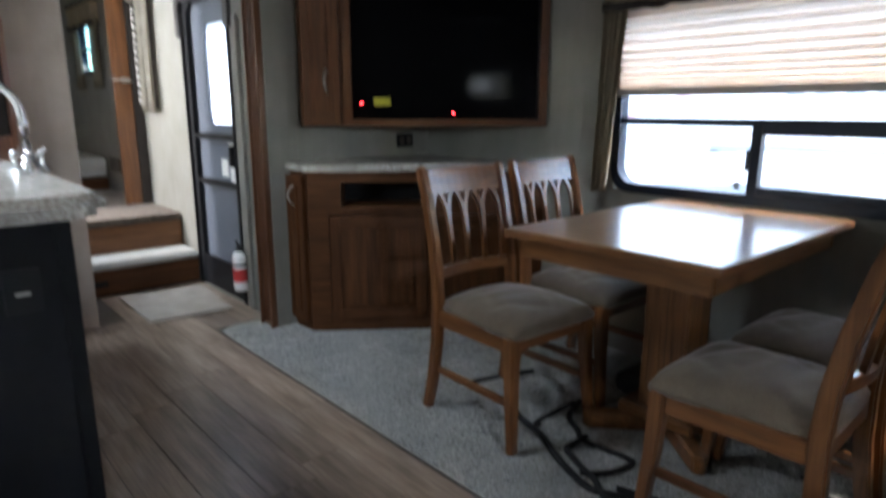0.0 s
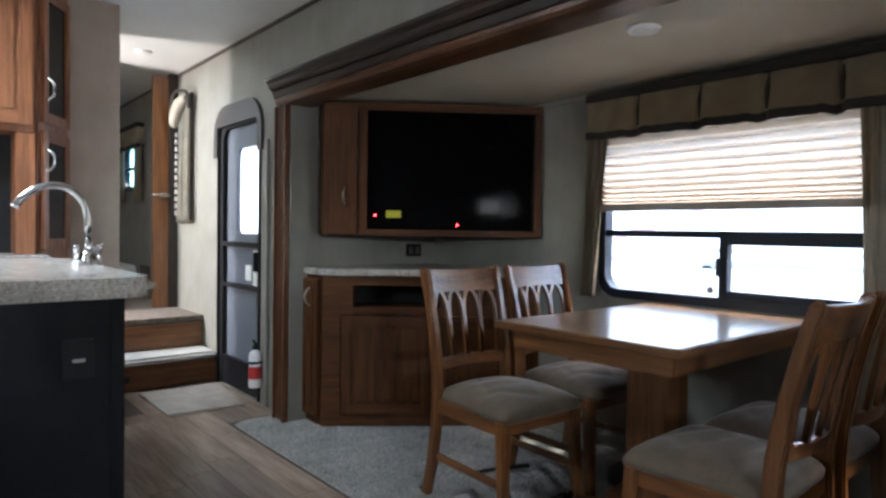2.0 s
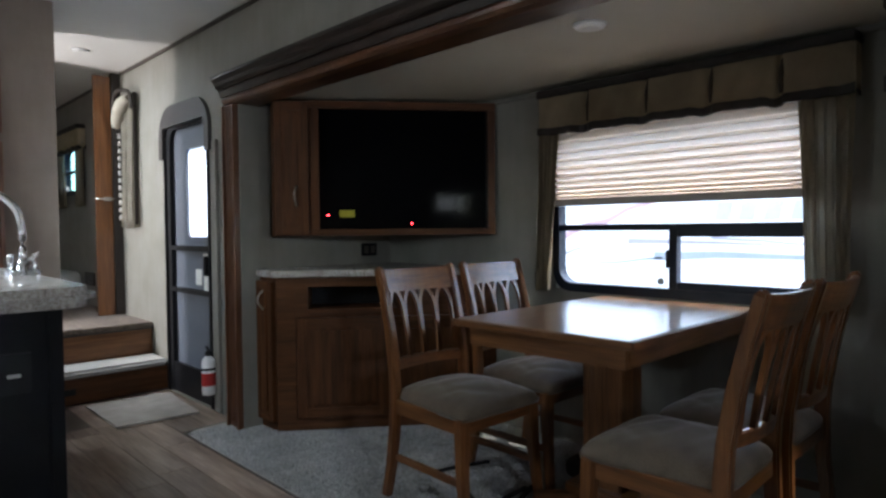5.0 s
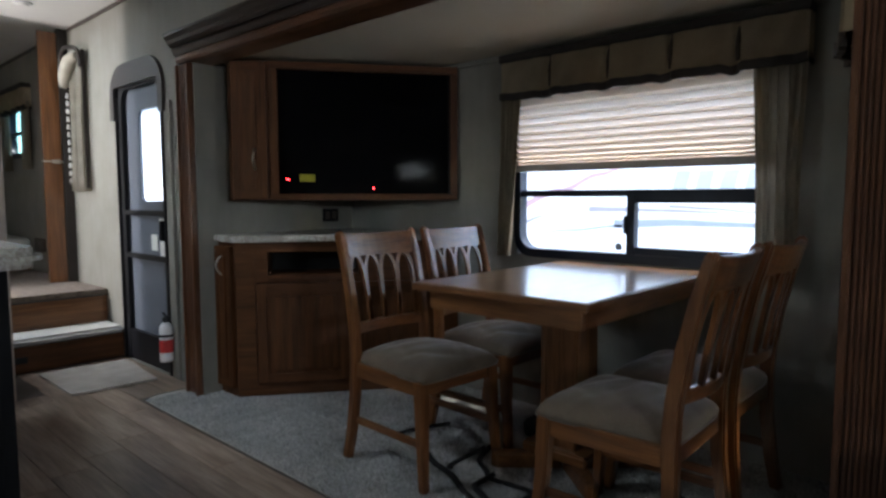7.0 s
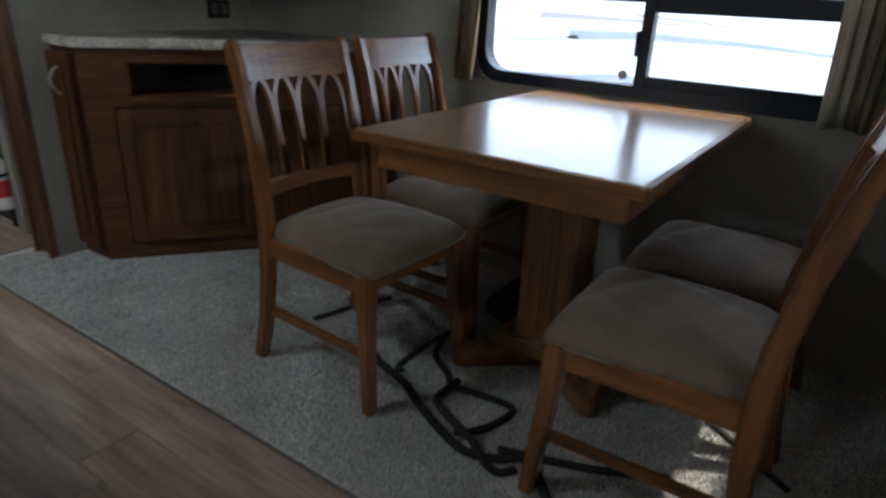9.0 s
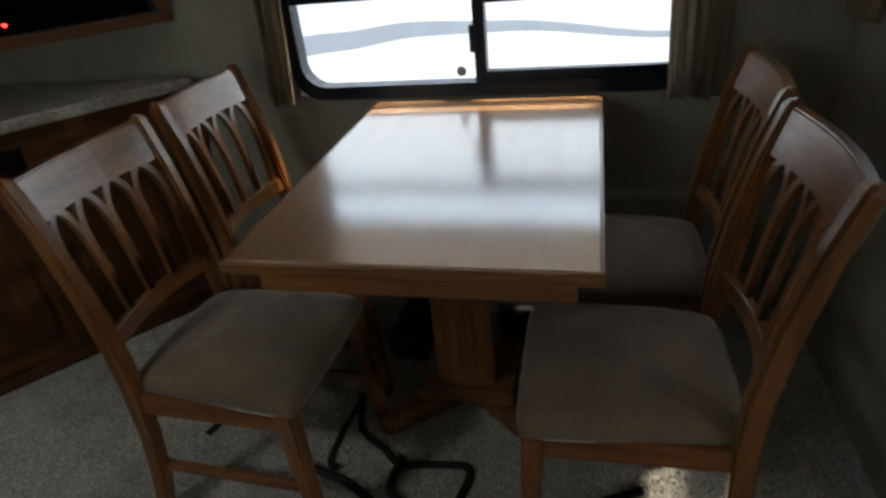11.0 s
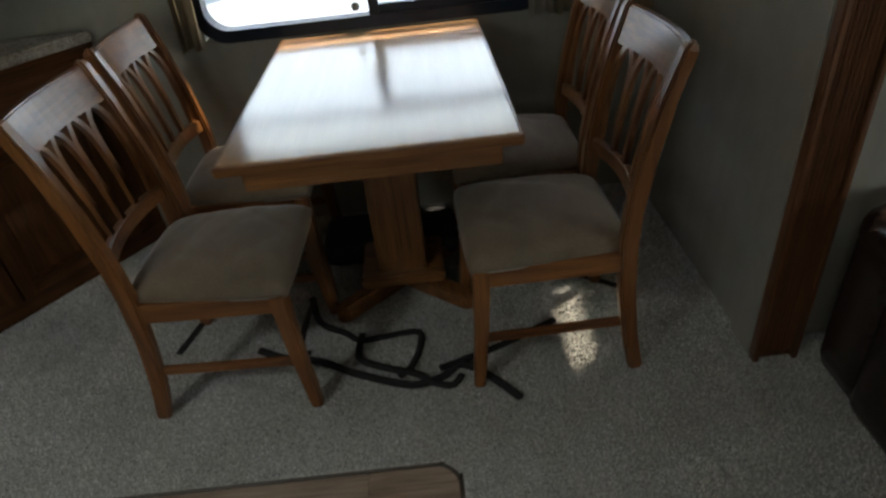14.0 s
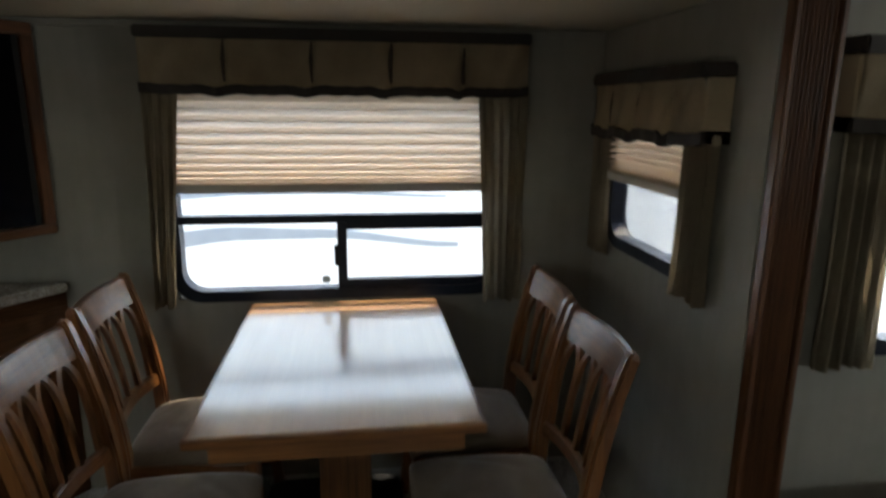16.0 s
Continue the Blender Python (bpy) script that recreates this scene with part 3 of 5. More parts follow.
part("sun_dimming_mesh", bm, frame_m, bpy.data.objects["window_2"], "fine dark mesh added to dim the sun")
teal_glass_m = glass_material("teal_tinted_glass", (0.16, 0.30, 0.31))
for ob in bpy.data.objects["window_4"].children:
    if ob.name.startswith("pane"):
        ob.data.materials[0] = teal_glass_m
part("mullion", box((WALL_X + 0.005, 8.27, W4[2] + 0.02), (WALL_X + 0.035, 8.31, W4[3] - 0.02), 0.003), frame_m, bpy.data.objects["window_4"])
part("rail", box((WALL_X + 0.006, W4[0] + 0.02, 1.615), (WALL_X + 0.034, W4[1] - 0.02, 1.64), 0.003), frame_m, bpy.data.objects["window_4"])
win5 = thing("window_5", "black-framed window in the rear wall", "window", kind="structure")
side5 = lambda a, z, d: (a, REAR_Y - d, z)
part("window_frame", ring_frame(rounded_rect(W5[0] - 0.012, W5[1] + 0.012, W5[2] - 0.012, W5[3] + 0.012, 0.075), rounded_rect(W5[0] + 0.022, W5[1] - 0.022, W5[2] + 0.024, W5[3] - 0.022, 0.055), -0.004, 0.05, side5), frame_m, win5)
part("pane", box((W5[0] + 0.02, REAR_Y - 0.026, W5[2] + 0.02), (W5[1] - 0.02, REAR_Y - 0.022, W5[3] - 0.02)), glass_m, win5).visible_shadow = False
part("window_sticker", tube([(WIN_X + 0.012, 3.13, 0.83), (WIN_X + 0.016, 3.13, 0.83)], 0.016, 14, 1, 1), swoosh_m, bpy.data.objects["window_1"], "small round sticker on the glass")


def make_blind(label, a0, a1, z0, z1, at, turn, pleats):
    """A pleated blind in the plane y = 0 of its own, let down from z1 to z0."""
    b = thing("pleated_blind", label, "blind", at, turn)
    bm = bmesh.new()
    n = pleats * 2
    rows = []
    for i in range(n + 1):
        u = i / n
        z = z1 + (z0 + 0.03 - z1) * (1 - (1 - u) ** 1.6)
        y = 0.023 if i % 2 else -0.019
        rows.append([bm.verts.new((x, y, z)) for x in (a0, a1)])
    for r, s in zip(rows, rows[1:]):
        bm.faces.new((r[0], r[1], s[1], s[0]))
    part("pleats", bm, blind_m, b)
    part("bottom_rail", box((a0 - 0.002, -0.014, z0), (a1 + 0.002, 0.014, z0 + 0.032), 0.004), rail_m, b, "grey bottom rail")
    part("headrail", box((a0, -0.014, z1), (a1, 0.014, z1 + 0.03), 0.003), valance_m, b)
    return b


def make_valance(label, width, z0, z1, at, turn, seams, depth=0.09):
    """A box valance hung on the wall: swagged cloth pinched at its seams, dark bands above and below. Its own x runs along the wall, y into the room."""
    v = thing("window_valance", label, "valance", at, turn)
    h = width / 2
    ends = [-h] + list(seams) + [h]

    def swag(x):
        """0 at a seam, 1 in the middle of a swag."""
        for a, b in zip(ends, ends[1:]):
            if a <= x <= b:
                return math.sin(math.pi * (x - a) / (b - a)) ** 0.5 if b > a else 0
        return 0.0

    def fall(x):
        """How far the lower edge drops: deepest just past each seam."""
        return 0.007 * swag(x) + 0.013 * sum(math.exp(-((x - t - 0.02) / 0.028) ** 2) for t in seams)

    def front(x, w):
        pinch = sum(math.exp(-((x - t) / 0.011) ** 2) for t in seams)
        return depth + 0.012 * swag(x) * (1 - 0.6 * w) - 0.026 * pinch * (1 - 0.35 * abs(2 * w - 1)) + 0.008 * (1 - w) * math.sin(x * 21) + 0.004 * math.sin(x * 63 + 4 * w)
    bm = bmesh.new()
    n = 200
    rows = []
    for j in range(11):
        w = j / 10
        row = []
        for i in range(n + 1):
            x = -h + width * i / n
            row.append(bm.verts.new((x, front(x, w), z0 + (z1 - z0) * w - fall(x) * (1 - w))))
        rows.append(row)
    for a, b in zip(rows, rows[1:]):
        for k in range(n):
            bm.faces.new((a[k], a[k + 1], b[k + 1], b[k])).smooth = True
    bmesh.ops.solidify(bm, geom=bm.faces[:], thickness=0.008)
    part("front", bm, valance_m, v)
    for s in (-1, 1):
        part("return", box((s * h - 0.006, 0.001, z0 - 0.01), (s * h + 0.006, depth - 0.006, z1), 0.003), valance_m, v)
    part("top_band", boxes(((-h - 0.012, 0.001, z1 - 0.008), (h + 0.012, depth + 0.016, z1 + 0.032)), bev=0.006), valance_trim_m, v, "dark brown top band")
    bm = bmesh.new()
    rings = []
    path = [(-h - 0.006, 0.002)] + [(-h - 0.006 + (width + 0.012) * k / 90, None) for k in range(91)] + [(h + 0.006, 0.002)]
    for k, (px, py) in enumerate(path):
        cx = max(-h, min(h, px))
        dz = 0.0015 * math.sin(k * 1.3) - fall(cx)
        py = front(cx, 0.0) if py is None else py
        rings.append([bm.verts.new((px, py + o, z0 + zz + dz)) for o, zz in ((-0.008, -0.026), (0.008, -0.024), (0.009, 0.008), (-0.008, 0.008))])
    for p, q in zip(rings, rings[1:]):
        for k in range(4):
            bm.faces.new((p[k], p[(k + 1) % 4], q[(k + 1) % 4], q[k]))
    bm.faces.new(rings[0][::-1])
    bm.faces.new(rings[-1])
    bmesh.ops.recalc_face_normals(bm, faces=bm.faces)
    part("bottom_band", bm, valance_trim_m, v, "dark brown lower band")
    # Dark tubes in the pinches put the pleats' shade into the colour.
    for t in seams:
        part("seam_fold_shade", tube([(t - 0.004, depth - 0.022, z1 - 0.012), (t + 0.004, depth - 0.014, (z0 + z1) / 2), (t + 0.001, depth - 0.012, z0 + 0.012)], [0.008, 0.011, 0.007], 8), fold_shade_vent_m, v, "pinched fold coloured dark as pleat shade")
    return v


def make_curtain(label, a0, a1, z0, z1, at, turn, waves, seed, gather=0.1, foot=None):
    c = thing("curtain", label, "curtain", at, turn, group="window curtains")
    part("cloth", wave_cloth(a0, a1, z0, z1, waves, 0.02, seed, gather, 48, 12, 0.003, foot), fabric_m, c)
    part("heading", box((a0, -0.012, z1 - 0.006), (a1, 0.012, z1 + 0.02), 0.004), fabric_m, c)
    return c


# turn 90: own x runs along the room's y, own y into the room (towards -x)
make_blind("translucent beige pleated blind let halfway down", 2.50, 3.66, 1.178, 1.55, (3.806, 0, 0), 90, 11)
make_valance("taupe cloth box valance with dark bands", 1.33, 1.556, 1.715, (WIN_X, 3.05, 0), 90, [-0.435, -0.175, 0.1, 0.395])
make_curtain("narrow olive curtain leg beside the wide window", 3.60, 3.72, 0.765, 1.55, (3.765, 0, 0), 90, 3, 3, 0.05, (3.665, 3.738))
make_curtain("narrow olive curtain leg beside the wide window", 2.375, 2.56, 0.755, 1.55, (3.762, 0, 0), 90, 4.2, 4, 0.05, (2.385, 2.528))
make_blind("translucent beige pleated blind over the end window", -3.66, -3.10, 1.24, 1.45, (0, 2.085, 0), 180, 9)
make_valance("taupe cloth valance over the end window", 0.71, 1.428, 1.575, (3.325, S0, 0), 0, [-0.2, 0.03, 0.24], 0.08)
make_curtain("olive curtain leg beside the end window", 3.62, 3.765, 0.965, 1.41, (0, 2.105, 0), 0, 3, 5)
make_curtain("olive curtain leg beside the end window", 2.955, 3.11, 0.97, 1.405, (0, 2.098, 0), 0, 3.5, 6)
# Unseen pleated sheet added to warm the sky light entering the bedroom.
make_blind("unseen beige pleated sheet warming the light into the bedroom", 7.755, 8.745, 1.105, 1.815, (0.565, 0, 0), 90, 14)
make_valance("taupe cloth valance over the sofa window", 1.58, 1.47, 1.62, (WALL_X, 1.10, 0), 90, [-0.6, -0.3, 0.02, 0.31, 0.6], 0.08)
make_curtain("olive curtain leg beside the sofa window", 1.715, 1.89, 0.855, 1.46, (2.795, 0, 0), 90, 5, 7, 0.05)
make_blind("translucent beige pleated blind over the sofa window", 0.37, 1.73, 1.25, 1.55, (2.815, 0, 0), 90, 12)


# ---- slide-out frame: pilasters and cornice ----
def make_pilaster(name, y0, y1, label):
    p = thing(name, label, "trim", kind="structure")
    part("post", box((2.765, y0, 0.001), (WALL_X, y1, 1.745), 0.004), pil_z, p)
    w = (y1 - y0 - 0.03) / 8
    for k in range(8):
        a = y0 + 0.015 + k * w
        part("flute", box((2.755, a + 0.0018, 0.03), (2.768, a + w - 0.0018, 1.74), 0.003), pil_z, p)
    part("edge", box((2.748, y0 - 0.004, 0.001), (2.775, y0 + 0.012, 1.742), 0.003), pil_z, p)
    part("edge", box((2.748, y1 - 0.012, 0.001), (2.775, y1 + 0.004, 1.742), 0.003), pil_z, p)
    return p


make_pilaster("trim_pilaster_1", 1.957, 2.075, "fluted brown wood pilaster at the slide-out's edge")
for k, (a, b) in enumerate(((1.999, 2.0785), (4.9615, 4.99))):
    structure("trim_slide_wall_edge_%d" % (k + 1), box((2.783, a, 0.001), (WALL_X + TH, b, 1.745), 0.003), wall_m, "papered wall edge behind the pilaster", "trim")
make_pilaster("trim_pilaster_2", 4.965, 5.09, "fluted brown wood pilaster at the slide-out's edge")
cor = thing("trim_cornice", "dark stepped wood cornice over the slide-out", "trim", kind="structure")
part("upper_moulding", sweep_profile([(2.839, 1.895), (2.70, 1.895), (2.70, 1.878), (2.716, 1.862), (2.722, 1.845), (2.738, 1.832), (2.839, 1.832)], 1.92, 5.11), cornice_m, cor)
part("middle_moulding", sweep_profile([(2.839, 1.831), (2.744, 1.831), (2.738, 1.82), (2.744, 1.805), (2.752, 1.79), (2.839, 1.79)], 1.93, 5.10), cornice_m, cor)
part("lower_moulding", sweep_profile([(2.90, 1.789), (2.756, 1.789), (2.75, 1.78), (2.752, 1.765), (2.762, 1.752), (2.79, 1.746), (2.90, 1.746)], 1.94, 5.09), cab_y, cor)

# ---- ceiling downlight ----
dl = thing("downlight", "small round white ceiling downlight, switched off", "light", (3.105, 3.02, SLIDE_Z))
part("ring", tube([(0, 0, -0.012), (0, 0, -0.001)], [0.05, 0.058], 28, 1, 1), white_m, dl)
part("lens", tube([(0, 0, -0.017), (0, 0, -0.0125)], [0.03, 0.038], 24, 1, 1), paper_m, dl)


hd = thing("downlight", "small round ceiling light in the raised hall, switched off", "light", (HALL_LIGHT[0], HALL_LIGHT[1], CEIL_Z))
part("ring", tube([(0, 0, -0.014), (0, 0, -0.001)], [0.048, 0.056], 24, 1, 1), white_m, hd)
part("lens", tube([(0, 0, -0.02), (0, 0, -0.0145)], [0.03, 0.036], 20, 1, 1), paper_m, hd)


# ---- dining table ----
TX0, TX1, TY0, TY1 = 2.812, 3.832, 2.702, 3.412
tab = thing("dining_table", "honey oak dining table with a glossy top on one fluted pedestal", "table", ((TX0 + TX1) / 2, (TY0 + TY1) / 2, 0))
hx, hy = (TX1 - TX0) / 2, (TY1 - TY0) / 2
part("tabletop", box((-hx + 0.009, -hy + 0.009, 0.724), (hx - 0.009, hy - 0.009, 0.75), 0.002, 2), table_oak, tab)
for s in (-1, 1):
    part("edge_band", box((s * (hx - 0.0045) - 0.0045, -hy, 0.7235), (s * (hx - 0.0045) + 0.0045, hy, 0.7485), 0.003, 3), table_y, tab)
    part("edge_band", box((-hx + 0.009, s * (hy - 0.0045) - 0.0045, 0.7235), (hx - 0.009, s * (hy - 0.0045) + 0.0045, 0.7485), 0.003, 3), table_x, tab)
for a, b in (((-hx + 0.05, -hy + 0.045, 0.655), (-hx + 0.07, hy - 0.045, 0.7235)), ((hx - 0.07, -hy + 0.045, 0.655), (hx - 0.05, hy - 0.045, 0.7235))):
    part("apron", box(a, b, 0.003), table_y, tab)
for a, b in (((-hx + 0.071, -hy + 0.045, 0.655), (hx - 0.071, -hy + 0.065, 0.7235)), ((-hx + 0.071, hy - 0.065, 0.655), (hx - 0.071, hy - 0.045, 0.7235))):
    part("apron", box(a, b, 0.003), table_x, tab)
part("pedestal", box((-0.085, -0.08, 0.1), (0.075, 0.08, 0.7235), 0.006), table_z, tab)
for s in (-1, 1):
    for k in range(4):
        y = -0.06 + 0.04 * k
        part("flute", box((s * 0.079 - 0.008, y - 0.0135, 0.14), (s * 0.079 + 0.008, y + 0.0135, 0.64), 0.006), table_z, tab)
part("plinth", box((-0.12, -0.14, 0.062), (0.12, 0.14, 0.105), 0.008), table_y, tab)
part("yoke", box((-0.2, -0.11, 0.69), (0.2, 0.11, 0.7232), 0.004), table_x, tab)
for sx in (-1, 1):
    for sy in (-1, 1):
        d = Vector((sx * 0.19, sy * 0.21, 0))
        n = Vector((-d.y, d.x, 0)).normalized() * 0.032
        c = d.normalized() * 0.03
        poly = [(c + n).to_2d(), (d + n * 0.8).to_2d(), (d * 1.08).to_2d(), (d - n * 0.8).to_2d(), (c - n).to_2d()]
        part("foot", prism([tuple(p) for p in poly], 0.001, 0.062, 0.006), table_x, tab)


# ---- chairs: own +y is the front ----
def cushion(w0, w1, d, z0, z1, n=36):
    """A seat cushion, wider at the front, domed with a rounded rim."""
    bm = bmesh.new()
    rows = []
    for j in range(n + 1):
        v = j / n * 2 - 1
        row = []
        for i in range(n + 1):
            u = i / n * 2 - 1
            w = w0 + (w1 - w0) * (v + 1) / 2
            ru, rv = abs(u) ** 5, abs(v) ** 5
            k = (1 - 0.035 * rv * abs(u) ** 3)
            h = (1 - abs(u) ** 4.5) ** 0.45 * (1 - abs(v) ** 4.5) ** 0.45 if abs(u) < 1 and abs(v) < 1 else 0
            dome = 0.75 + 0.25 * (1 - u * u) * (1 - v * v)
            row.append(bm.verts.new((u * w / 2 * k, v * d / 2 * (1 - 0.035 * ru * abs(v) ** 3), z0 + (z1 - z0) * h * dome + 0.006 * h * noise.noise(Vector((u * 1.7, v * 1.7 + 3, 0.4))) + 0.0035 * h * noise.noise(Vector((u * 2 + v * 5, v * 2 - u, 2.1))) - 0.005 * h * sum(math.exp(-((u * a + v * b - c) / 0.09) ** 2) * max(0.0, 1 - abs(u * b - v * a - d) / 0.9) for a, b, c, d in ((0.5, 0.86, 0.55, 0.1), (0.9, -0.4, 0.5, -0.3), (-0.75, 0.66, 0.62, 0.2), (0.2, 0.97, -0.35, 0.5))))))
        rows.append(row)
    for a, b in zip(rows, rows[1:]):
        for k in range(n):
            bm.faces.new((a[k], a[k + 1], b[k + 1], b[k])).smooth = True
    edge = [e for e in bm.edges if len(e.link_faces) == 1]
    low = bmesh.ops.extrude_edge_only(bm, edges=edge)["geom"]
    for v in [g for g in low if isinstance(g, bmesh.types.BMVert)]:
        v.co.z -= 0.018
        v.co.x *= 0.985
        v.co.y *= 0.985
    bmesh.ops.holes_fill(bm, edges=[e for e in bm.edges if len(e.link_faces) == 1])
    bmesh.ops.recalc_face_normals(bm, faces=bm.faces)
    return bm


BACK = [(-0.222, 0.0), (-0.198, 0.13), (-0.183, 0.27), (-0.178, 0.42), (-0.184, 0.52), (-0.206, 0.66), (-0.238, 0.80), (-0.270, 0.905), (-0.277, 0.921)]
POST_X = [0.203, 0.196, 0.191, 0.189, 0.189, 0.189, 0.19, 0.193, 0.193]


def back_y(z):
    for (y0, z0), (y1, z1) in zip(BACK, BACK[1:]):
        if z <= z1:
            return y0 + (y1 - y0) * (z - z0) / (z1 - z0)
    return BACK[-1][0]


def curved_rail(half, z0, z1, bow, thick, n=10, crown=0.0):
    """A rail across the chair back, bowed backwards in the middle, following the lean of the posts."""
    bm = bmesh.new()
    rings = []
    for i in range(n + 1):
        u = i / n * 2 - 1
        off = -bow * (1 - u * u)
        top = z1 + crown * (1 - u * u)
        ring = []
        for z, s in ((z0, 1), (top, 1), (top, -1), (z0, -1)):
            ring.append(bm.verts.new((u * half, back_y(z) + off + s * thick / 2, z)))
        rings.append(ring)
    for a, b in zip(rings, rings[1:]):
        for k in range(4):
            bm.faces.new((a[k], a[(k + 1) % 4], b[(k + 1) % 4], b[k]))
    bm.faces.new(rings[0][::-1])
    bm.faces.new(rings[-1])
    bmesh.ops.recalc_face_normals(bm, faces=bm.faces)
    return finish(bm, 0.004, 2)


def rib(path, w0, w1, thick, bow, half):
    """A flat rib of the back along (x, z) points, bowed with the rails."""
    bm = bmesh.new()
    rings = []
    n = len(path)
    for i, (x, z) in enumerate(path):
        x2, z2 = path[min(i + 1, n - 1)]
        x1, z1 = path[max(i - 1, 0)]
        l = math.hypot(x2 - x1, z2 - z1)
        nx, nz = (z2 - z1) / l, -(x2 - x1) / l
        w = (w0 + (w1 - w0) * i / (n - 1)) / 2
        ring = []
        for s, t in ((-1, 1), (1, 1), (1, -1), (-1, -1)):
            px, pz = x + nx * w * s, z + nz * w * s
            ring.append(bm.verts.new((px, back_y(pz) - bow * (1 - (px / half) ** 2) + t * thick / 2, pz)))
        rings.append(ring)
    for a, b in zip(rings, rings[1:]):
        for k in range(4):
            bm.faces.new((a[k], a[(k + 1) % 4], b[(k + 1) % 4], b[k]))
    bm.faces.new(rings[0][::-1])
    bm.faces.new(rings[-1])
    bmesh.ops.recalc_face_normals(bm, faces=bm.faces)
    return bm


def make_chair(label):
    c = thing("dining_chair", label, "chair", (0, 0, 0), 0, group="chairs round the table")
    for s in (-1, 1):
        part("back_leg", bar([(s * px, y, z) for px, (y, z) in zip(POST_X, BACK)], [0.034, 0.036, 0.036, 0.036, 0.036, 0.036, 0.036, 0.036, 0.022], [0.038, 0.042, 0.044, 0.046, 0.044, 0.042, 0.038, 0.034, 0.02], 0.006), oak_z, c)
        part("front_leg", bar([(s * 0.203, 0.228, 0.0), (s * 0.192, 0.208, 0.22), (s * 0.187, 0.2, 0.40)], [0.032, 0.04, 0.046], [0.032, 0.04, 0.046], 0.005), oak_z, c)
        part("side_rail", box((s * 0.19 - 0.011, -0.165, 0.343), (s * 0.19 + 0.011, 0.18, 0.402), 0.003), oak_y, c)
        part("stretcher", bar([(s * 0.188, -0.185, 0.165), (s * 0.19, 0.205, 0.165)], 0.018, 0.028, 0.004), oak_y, c)
    part("front_rail", box((-0.166, 0.184, 0.343), (0.166, 0.206, 0.402), 0.003), oak_x, c)
    part("rear_rail", box((-0.168, -0.188, 0.343), (0.168, -0.168, 0.402), 0.003), oak_x, c)
    inner = 0.172
    part("top_rail", curved_rail(0.187, 0.815, 0.91, 0.03, 0.024, crown=-0.004), oak_x, c)
    part("lower_rail", curved_rail(inner, 0.51, 0.553, 0.03, 0.02), oak_x, c)
    xs = [-inner + 2 * inner * k / 4 for k in range(5)]
    for k, x in enumerate(xs):
        for s in (-1, 1):
            if 0 <= k + s <= 4:
                mid = (x + xs[k + s]) / 2
                pts = [(x * 0.92, 0.55), (x * 0.96, 0.64), (x * 0.99 + s * 0.001, 0.71), (x + s * 0.003, 0.738)]
                for q in range(1, 7):
                    u = q / 6
                    pts.append((x + s * (0.003 + (abs(mid - x) - 0.003) * (1 - math.cos(u * math.pi / 2)) ** 0.8), 0.738 + 0.084 * math.sin(u * math.pi / 2)))
                part("splat", rib(pts, 0.019, 0.016, 0.014, 0.03, 0.2), oak_z, c)
    part("seat_cushion", cushion(0.375, 0.425, 0.43, 0.412, 0.478), cushion_m, c, "taupe microfibre seat cushion").location.y = 0.022
    return c


chair = make_chair("honey oak dining chair with arched splats and taupe seat")
chair.matrix_basis = pose(2.99, 2.628, 0, 0, 0, 1.0)
copy_thing(chair, pose(3.456, 2.62, 0, 0, 0, -0.5))
copy_thing(chair, pose(2.989, 3.537, 0, 0, 0, 177.5))
copy_thing(chair, pose(3.49, 3.547, 0, 0, 0, 179.5))


# ---- corner entertainment cabinets ----
B, C = Vector((2.895, 4.795, 0)), Vector((WIN_X - 0.004, 4.078, 0))
FACE = (C - B).length
ANG = math.degrees(math.atan2(C.y - B.y, C.x - B.x))     # own x runs along the slanting front, own -y out of it


def panel_door(parent, x0, x1, z0, z1, y, handle_x=None, handle_z=None, name="door", up=None, across=None):
    """A raised-panel door on the face y of its unit, standing out towards -y."""
    up, across = up or cab_z, across or cab_x
    d = part(name, box((x0, y - 0.02, z0), (x1, y - 0.001, z1), 0.003), up, parent)
    w = 0.05 if x1 - x0 > 0.2 else 0.036
    part("stile", box((x0, y - 0.026, z0), (x0 + w, y - 0.0195, z1), 0.002), up, d)
    part("stile", box((x1 - w, y - 0.026, z0), (x1, y - 0.0195, z1), 0.002), up, d)
    part("rail", box((x0 + w, y - 0.0255, z1 - w), (x1 - w, y - 0.0195, z1), 0.002), across, d)
    part("rail", box((x0 + w, y - 0.0255, z0), (x1 - w, y - 0.0195, z0 + w), 0.002), across, d)
    if x1 - x0 > 0.13:
        part("raised_panel", box((x0 + w + 0.016, y - 0.027, z0 + w + 0.016), (x1 - w - 0.016, y - 0.0195, z1 - w - 0.016), 0.007), up, d)
    if handle_x is not None:
        h = 0.05
        part("handle", tube([(handle_x, y - 0.026, handle_z - h), (handle_x - 0.004, y - 0.046, handle_z - h * 0.6), (handle_x - 0.008, y - 0.054, handle_z), (handle_x - 0.004, y - 0.046, handle_z + h * 0.6), (handle_x, y - 0.026, handle_z + h)], [0.005, 0.005, 0.006, 0.005, 0.005], 8), nickel_m, d, "curved brushed nickel handle")
    return d


def to_own(p):
    q = Matrix.Rotation(-radians(ANG), 4, 'Z') @ (Vector((p[0], p[1], 0)) - B)
    return (q.x, q.y)


CORNER = [to_own(p) for p in ((2.892, S1 - 0.003), (WIN_X - 0.004, S1 - 0.003))]
base = thing("corner_base_cabinet", "brown wood corner base cabinet with raised-panel doors", "cabinet", tuple(B), ANG)
part("body", prism([(0, 0), (FACE, 0), CORNER[1], CORNER[0]], 0.001, 0.65), cab_z, base)
